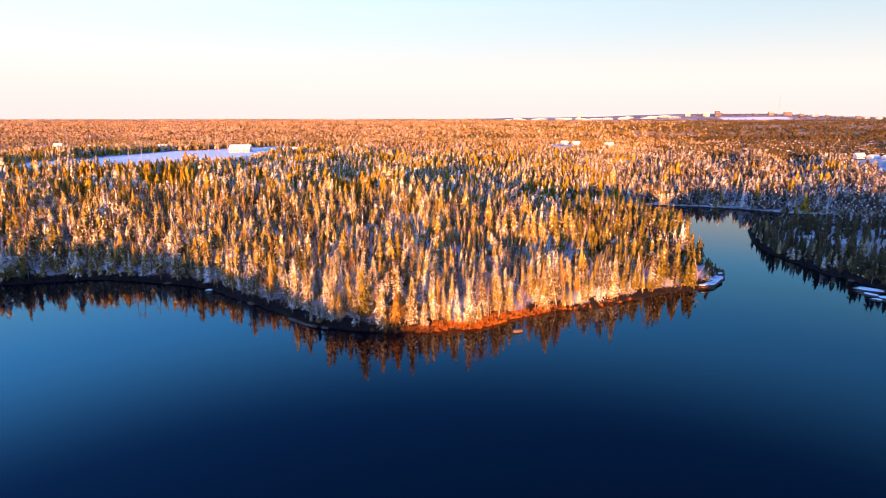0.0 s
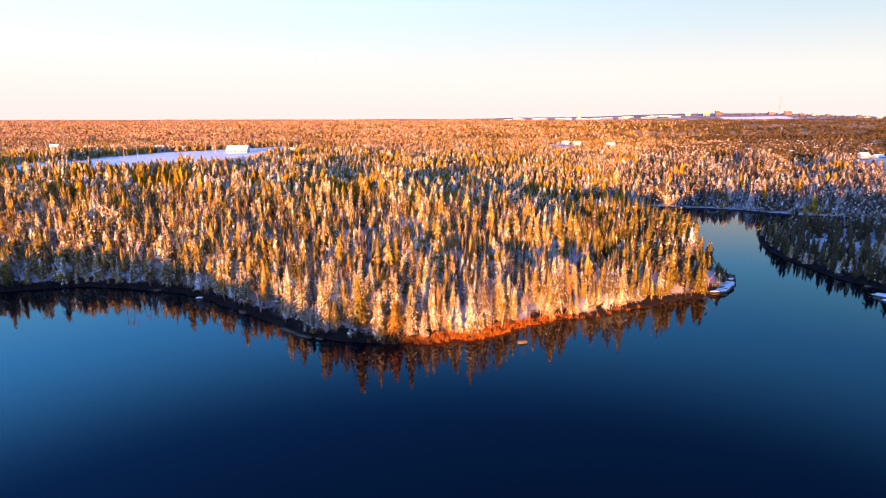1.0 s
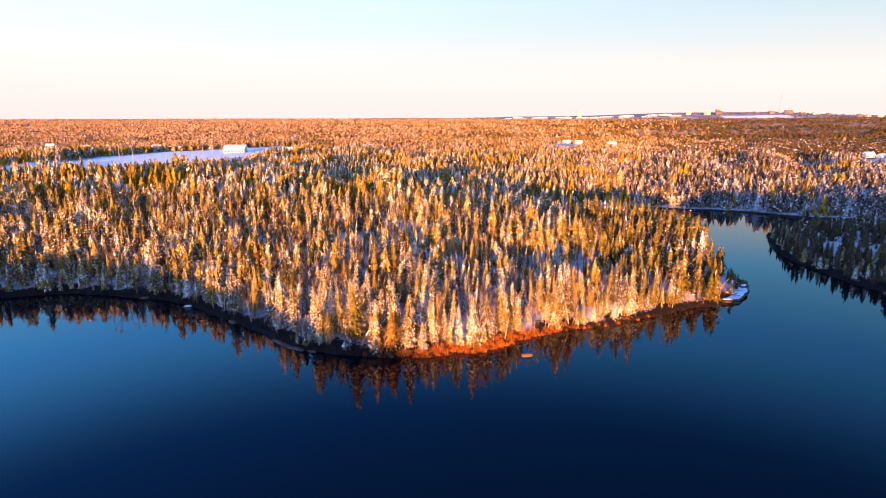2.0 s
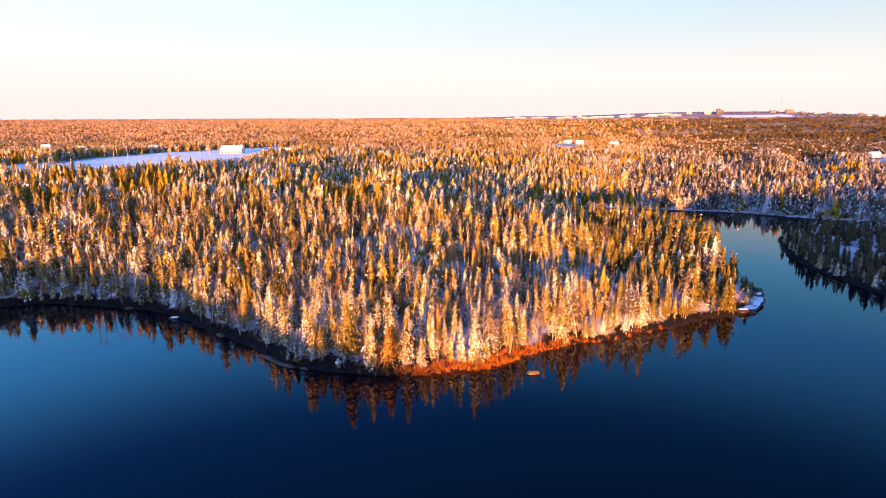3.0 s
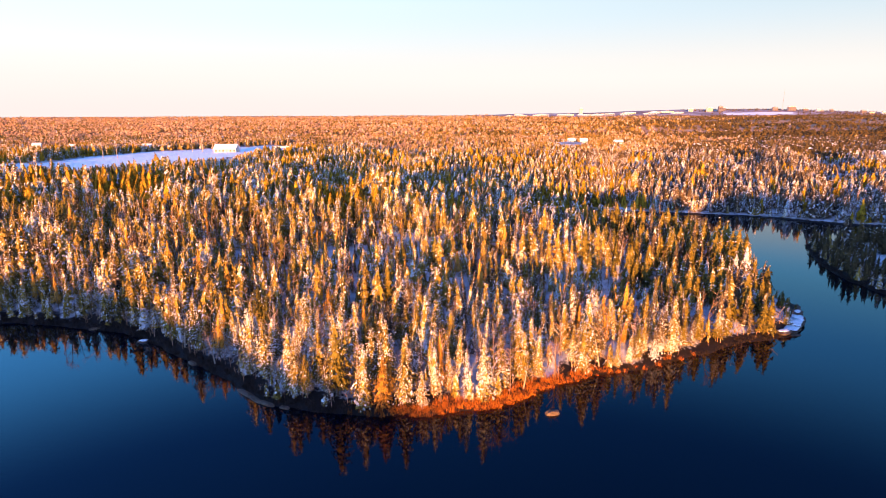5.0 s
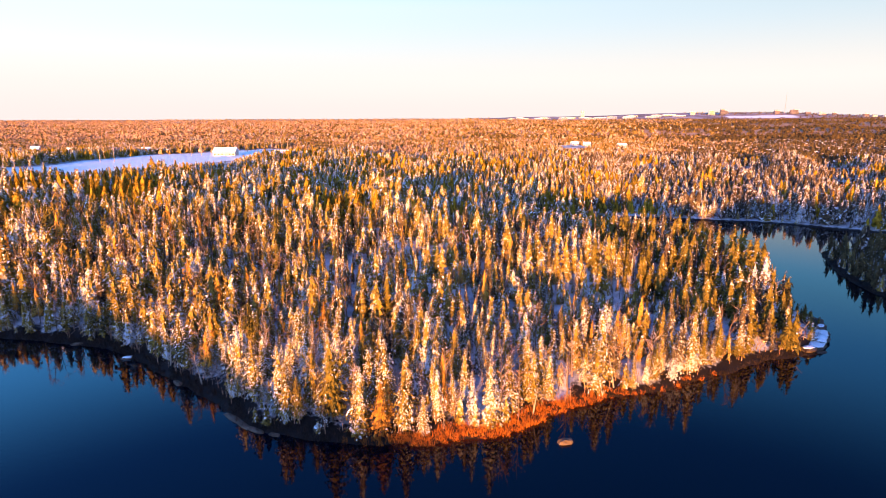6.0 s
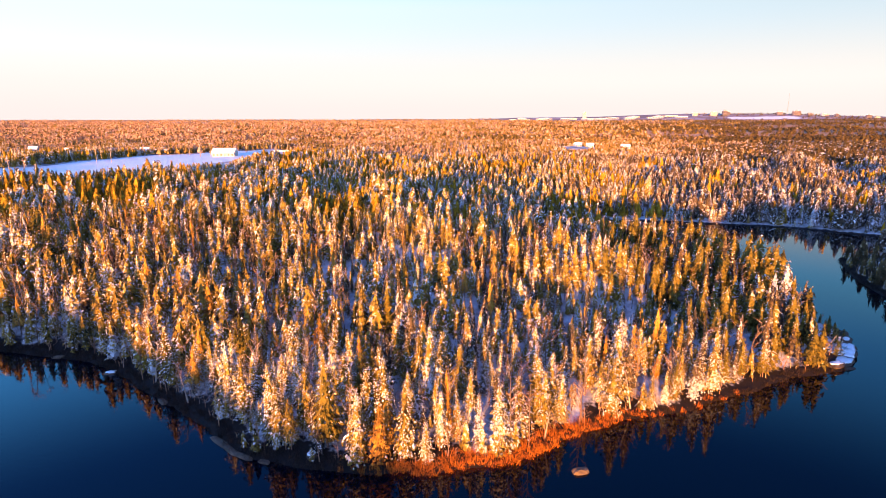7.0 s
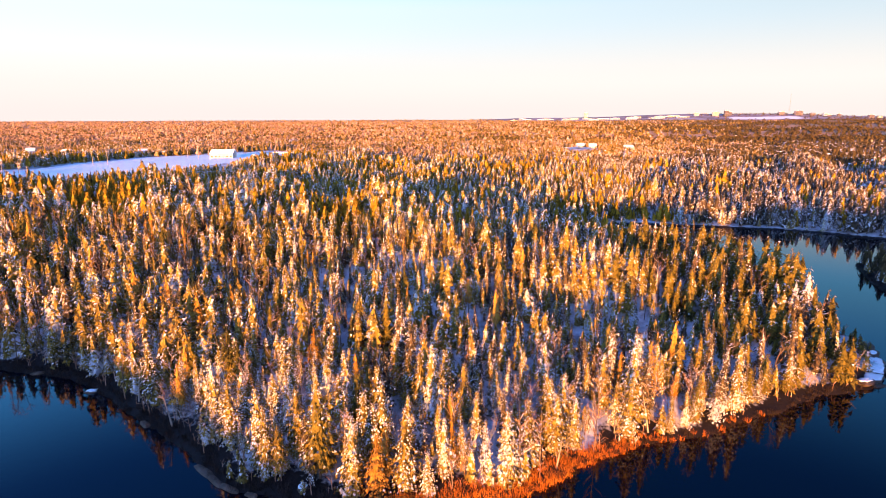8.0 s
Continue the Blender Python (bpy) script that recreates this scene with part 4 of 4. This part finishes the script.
# a dead trunk that leans over the water, and a few bleached snags
def snag(x, y, h, lean, turn, label):
    r = np.random.default_rng(int(abs(x * 13 + y)))
    z = float(land_height(np.array([x]), np.array([y]))[0]) - 0.1
    ob = thing("dead_tree", label, "tree", "snags", (x, y, z), turn)
    t = np.tan(radians(lean))
    pts = np.array([(t * k * h, 0.06 * h * k * k, k * h) for k in (0, 0.3, 0.6, 1.0)])
    part("trunk", tube(pts, [0.16, 0.13, 0.09, 0.03], 6), M_POLE, ob)
    for i in range(7):
        k = r.uniform(0.35, 0.95)
        b = np.array((t * k * h, 0.06 * h * k * k, k * h))
        a = r.uniform(0, 6.28)
        e = b + np.array((np.cos(a), np.sin(a), 0.5)) * h * r.uniform(0.1, 0.22)
        part("limb", tube([b, (b + e) / 2 + (0, 0, 0.1), e], [0.05, 0.04, 0.015], 4), M_POLE, ob)
    return ob


snag(76.5, 168.5, 5.5, 52, 20, "bleached dead trunk leaning out over the water")
snag(-57, 161.5, 6.5, 6, 0, "grey dead tree with bare crooked limbs")
snag(-47, 153, 6.0, -8, 60, "grey dead tree with bare crooked limbs")
snag(33, 150.5, 6.5, 12, 120, "sunlit dead tree with bare forked limbs")
snag(28, 152, 7.0, -14, 200, "sunlit dead tree with bare forked limbs")
snag(16, 141, 5.0, 10, 10, "sunlit dead tree with bare forked limbs")

# ---- buildings ----
def gable(w, d, h, rise, over=0.5):
    """A pitched roof with its eaves, the ridge along x."""
    x, y = w / 2 + over, d / 2 + over
    lo = h - over * rise / (d / 2)
    v = [(-x, -y, lo), (x, -y, lo), (x, 0, h + rise), (-x, 0, h + rise), (x, y, lo), (-x, y, lo)]
    v += [(a, b, c + 0.3) for a, b, c in v]
    t = [(6, 7, 8), (6, 8, 9), (9, 8, 10), (9, 10, 11), (0, 2, 1), (0, 3, 2), (3, 4, 2), (3, 5, 4), (0, 1, 7), (0, 7, 6), (5, 11, 10), (5, 10, 4),
         (1, 2, 8), (1, 8, 7), (2, 4, 10), (2, 10, 8), (0, 6, 9), (0, 9, 3), (3, 9, 11), (3, 11, 5)]
    return np.array(v, float), np.array(t)


def walls(w, d, h, rise):
    v = [(-w / 2, -d / 2, 0), (w / 2, -d / 2, 0), (w / 2, d / 2, 0), (-w / 2, d / 2, 0), (-w / 2, -d / 2, h), (w / 2, -d / 2, h), (w / 2, d / 2, h), (-w / 2, d / 2, h), (-w / 2, 0, h + rise), (w / 2, 0, h + rise)]
    t = [(0, 1, 5), (0, 5, 4), (2, 3, 7), (2, 7, 6), (3, 0, 4), (3, 4, 7), (4, 8, 7), (1, 2, 6), (1, 6, 5), (5, 6, 9), (4, 5, 9), (4, 9, 8), (7, 8, 9), (7, 9, 6)]
    return np.array(v, float), np.array(t)


def house(name, label, category, x, y, w, d, h, rise, turn, material, bays=3, group=""):
    z = float(land_height(np.array([x]), np.array([y]))[0]) - 0.2
    ob = thing(name, label, category, group, (x, y, z), turn)
    part("wall", walls(w, d, h, rise), material, ob)
    part("roof", gable(w, d, h, rise), M_FIELD, ob, "roof under smooth snow")
    for i in range(bays):
        cx = -w / 2 + w * (i + 0.5) / bays
        if i == bays // 2:
            part("door", box(cx - 0.6, -d / 2 - 0.08, 0.1, cx + 0.6, -d / 2, 2.2), M_POLE, ob)
        else:
            win = part("window", box(cx - 0.8, -d / 2 - 0.06, 1.0, cx + 0.8, -d / 2, 2.3), M_WINDOW, ob)
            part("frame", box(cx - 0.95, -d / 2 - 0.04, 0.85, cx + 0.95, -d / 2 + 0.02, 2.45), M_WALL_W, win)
    return ob


house("field_hall", "long pale hall with a snowy roof beside the white field", "hall", SHED[0], SHED[1], 20, 13, 4.2, 3.2, 4, M_WALL_Y, 6)
for i, (x, y) in enumerate(HOUSES):
    w, h, turn = (10, 12, 9, 11, 9)[i % 5], (3.0, 3.6, 4.2)[i % 3], (8, -14, 22, -5)[i % 4]
    if (x, y) == (254, 868):
        w, h, turn = 12, 6.0, 4
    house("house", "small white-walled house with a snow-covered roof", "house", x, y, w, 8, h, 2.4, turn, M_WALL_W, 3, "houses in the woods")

# lamp posts of the field and the fence behind it
def lamp_post(x, y, h, label):
    z = float(land_height(np.array([x]), np.array([y]))[0]) - 0.2
    ob = thing("lamp_post", label, "lamp post", "lamp posts of the field", (x, y, z), 0)
    part("post", tube([(0, 0, 0), (0, 0, h * 0.6), (0, 0, h)], [0.22, 0.18, 0.14], 6), M_POLE, ob)
    part("crossarm", box(-1.0, -0.12, h - 0.35, 1.0, 0.12, h - 0.05), M_POLE, ob)
    for sx in (-0.7, 0.7):
        part("lamp_head", box(sx - 0.25, -0.3, h - 0.05, sx + 0.25, 0.3, h + 0.35), M_STEEL, ob)
    return ob


for x, y, h in ((-276, 425, 9), (-268, 428, 9), (-276, 520, 11), (-266, 523, 11), (-236, 600, 13), (-228, 604, 13), (-222, 590, 11), (-215, 596, 12), (-196, 640, 12), (-180, 645, 12), (-172, 660, 12), (-155, 640, 11)):
    lamp_post(x, y, h, "tall weathered wooden lamp post by the snowy field")
fz0 = float(land_height(np.array([-165.0]), np.array([640.0]))[0])
fence = thing("field_fence", "low snow-capped board fence along the field's end", "fence", "", (-168, 655, fz0 - 0.2), -8)
for i in range(12):
    part("fence_board", box(-24 + i * 4, -0.1, 0, -20.15 + i * 4, 0.1, 1.7), M_WALL_Y, fence)

# ---- the town on the horizon ----
def block(name, label, x, y, w, d, h, material, turn=0, rows=5, bays=7, group="", base=None):
    z = float(land_height(np.array([x]), np.array([y]), np.array([999.0]))[0]) if base is None else base
    ob = thing(name, label, "building", group, (x, y, z - 1.5), turn)
    part("wall", box(-w / 2, -d / 2, 0, w / 2, d / 2, h), material, ob)
    part("roof", box(-w / 2 - 0.6, -d / 2 - 0.6, h, w / 2 + 0.6, d / 2 + 0.6, h + 1.0), M_FIELD, ob, "flat roof under snow")
    part("lift_house", box(-w / 8, -d / 6, h + 1.0, w / 8, d / 6, h + 4.0), material, ob)
    for i in range(rows):
        zc = h * (i + 0.5) / rows
        for k in range(bays):
            xc = -w / 2 + w * (k + 0.5) / bays
            part("window", box(xc - w / bays * 0.3, -d / 2 - 0.25, zc - h / rows * 0.22, xc + w / bays * 0.3, -d / 2, zc + h / rows * 0.22), M_WINDOW, ob)
    return ob


D_TOWN = 4500.0
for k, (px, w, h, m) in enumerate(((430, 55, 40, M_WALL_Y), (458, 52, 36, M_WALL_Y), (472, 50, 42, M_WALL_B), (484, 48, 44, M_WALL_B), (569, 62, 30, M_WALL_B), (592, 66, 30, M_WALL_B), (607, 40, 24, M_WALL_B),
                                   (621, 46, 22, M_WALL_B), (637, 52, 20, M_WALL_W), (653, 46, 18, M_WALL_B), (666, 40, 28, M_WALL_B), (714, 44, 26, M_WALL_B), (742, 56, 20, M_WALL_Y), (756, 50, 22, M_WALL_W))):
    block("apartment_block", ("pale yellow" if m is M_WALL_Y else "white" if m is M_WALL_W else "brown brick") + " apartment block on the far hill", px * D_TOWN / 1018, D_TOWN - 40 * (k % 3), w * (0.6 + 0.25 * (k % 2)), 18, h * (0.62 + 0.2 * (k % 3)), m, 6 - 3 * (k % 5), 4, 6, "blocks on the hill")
block("tower_block", "slender pale tower block above the white town", 242 * D_TOWN / 1018, D_TOWN, 22, 20, 54, M_WALL_Y, 5, 7, 3)
for k in range(22):
    px = 120 + k * 13.5 + 5 * math.sin(k * 2.3)
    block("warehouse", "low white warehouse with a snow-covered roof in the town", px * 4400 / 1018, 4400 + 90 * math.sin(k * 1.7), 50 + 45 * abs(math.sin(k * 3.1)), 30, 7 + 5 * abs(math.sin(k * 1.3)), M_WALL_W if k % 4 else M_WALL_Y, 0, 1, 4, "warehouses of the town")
mast_x = 587 * D_TOWN / 1018
mast_z = float(land_height(np.array([mast_x]), np.array([D_TOWN]), np.array([999.0]))[0])
mast = thing("radio_mast", "thin red and grey radio mast on the far hill", "mast", "", (mast_x, D_TOWN, mast_z - 1), 0)
for i in range(3):
    a = 2 * math.pi * i / 3
    part("leg", tube([(1.0 * math.cos(a), 1.0 * math.sin(a), 0), (0.4 * math.cos(a), 0.4 * math.sin(a), 158)], [0.4, 0.3], 4), M_STEEL, mast)
for i in range(16):
    rr = 1.25 - 0.045 * i
    part("brace", box(-rr, -rr, 4 + i * 9.6, rr, rr, 4.4 + i * 9.6), M_STEEL, mast)
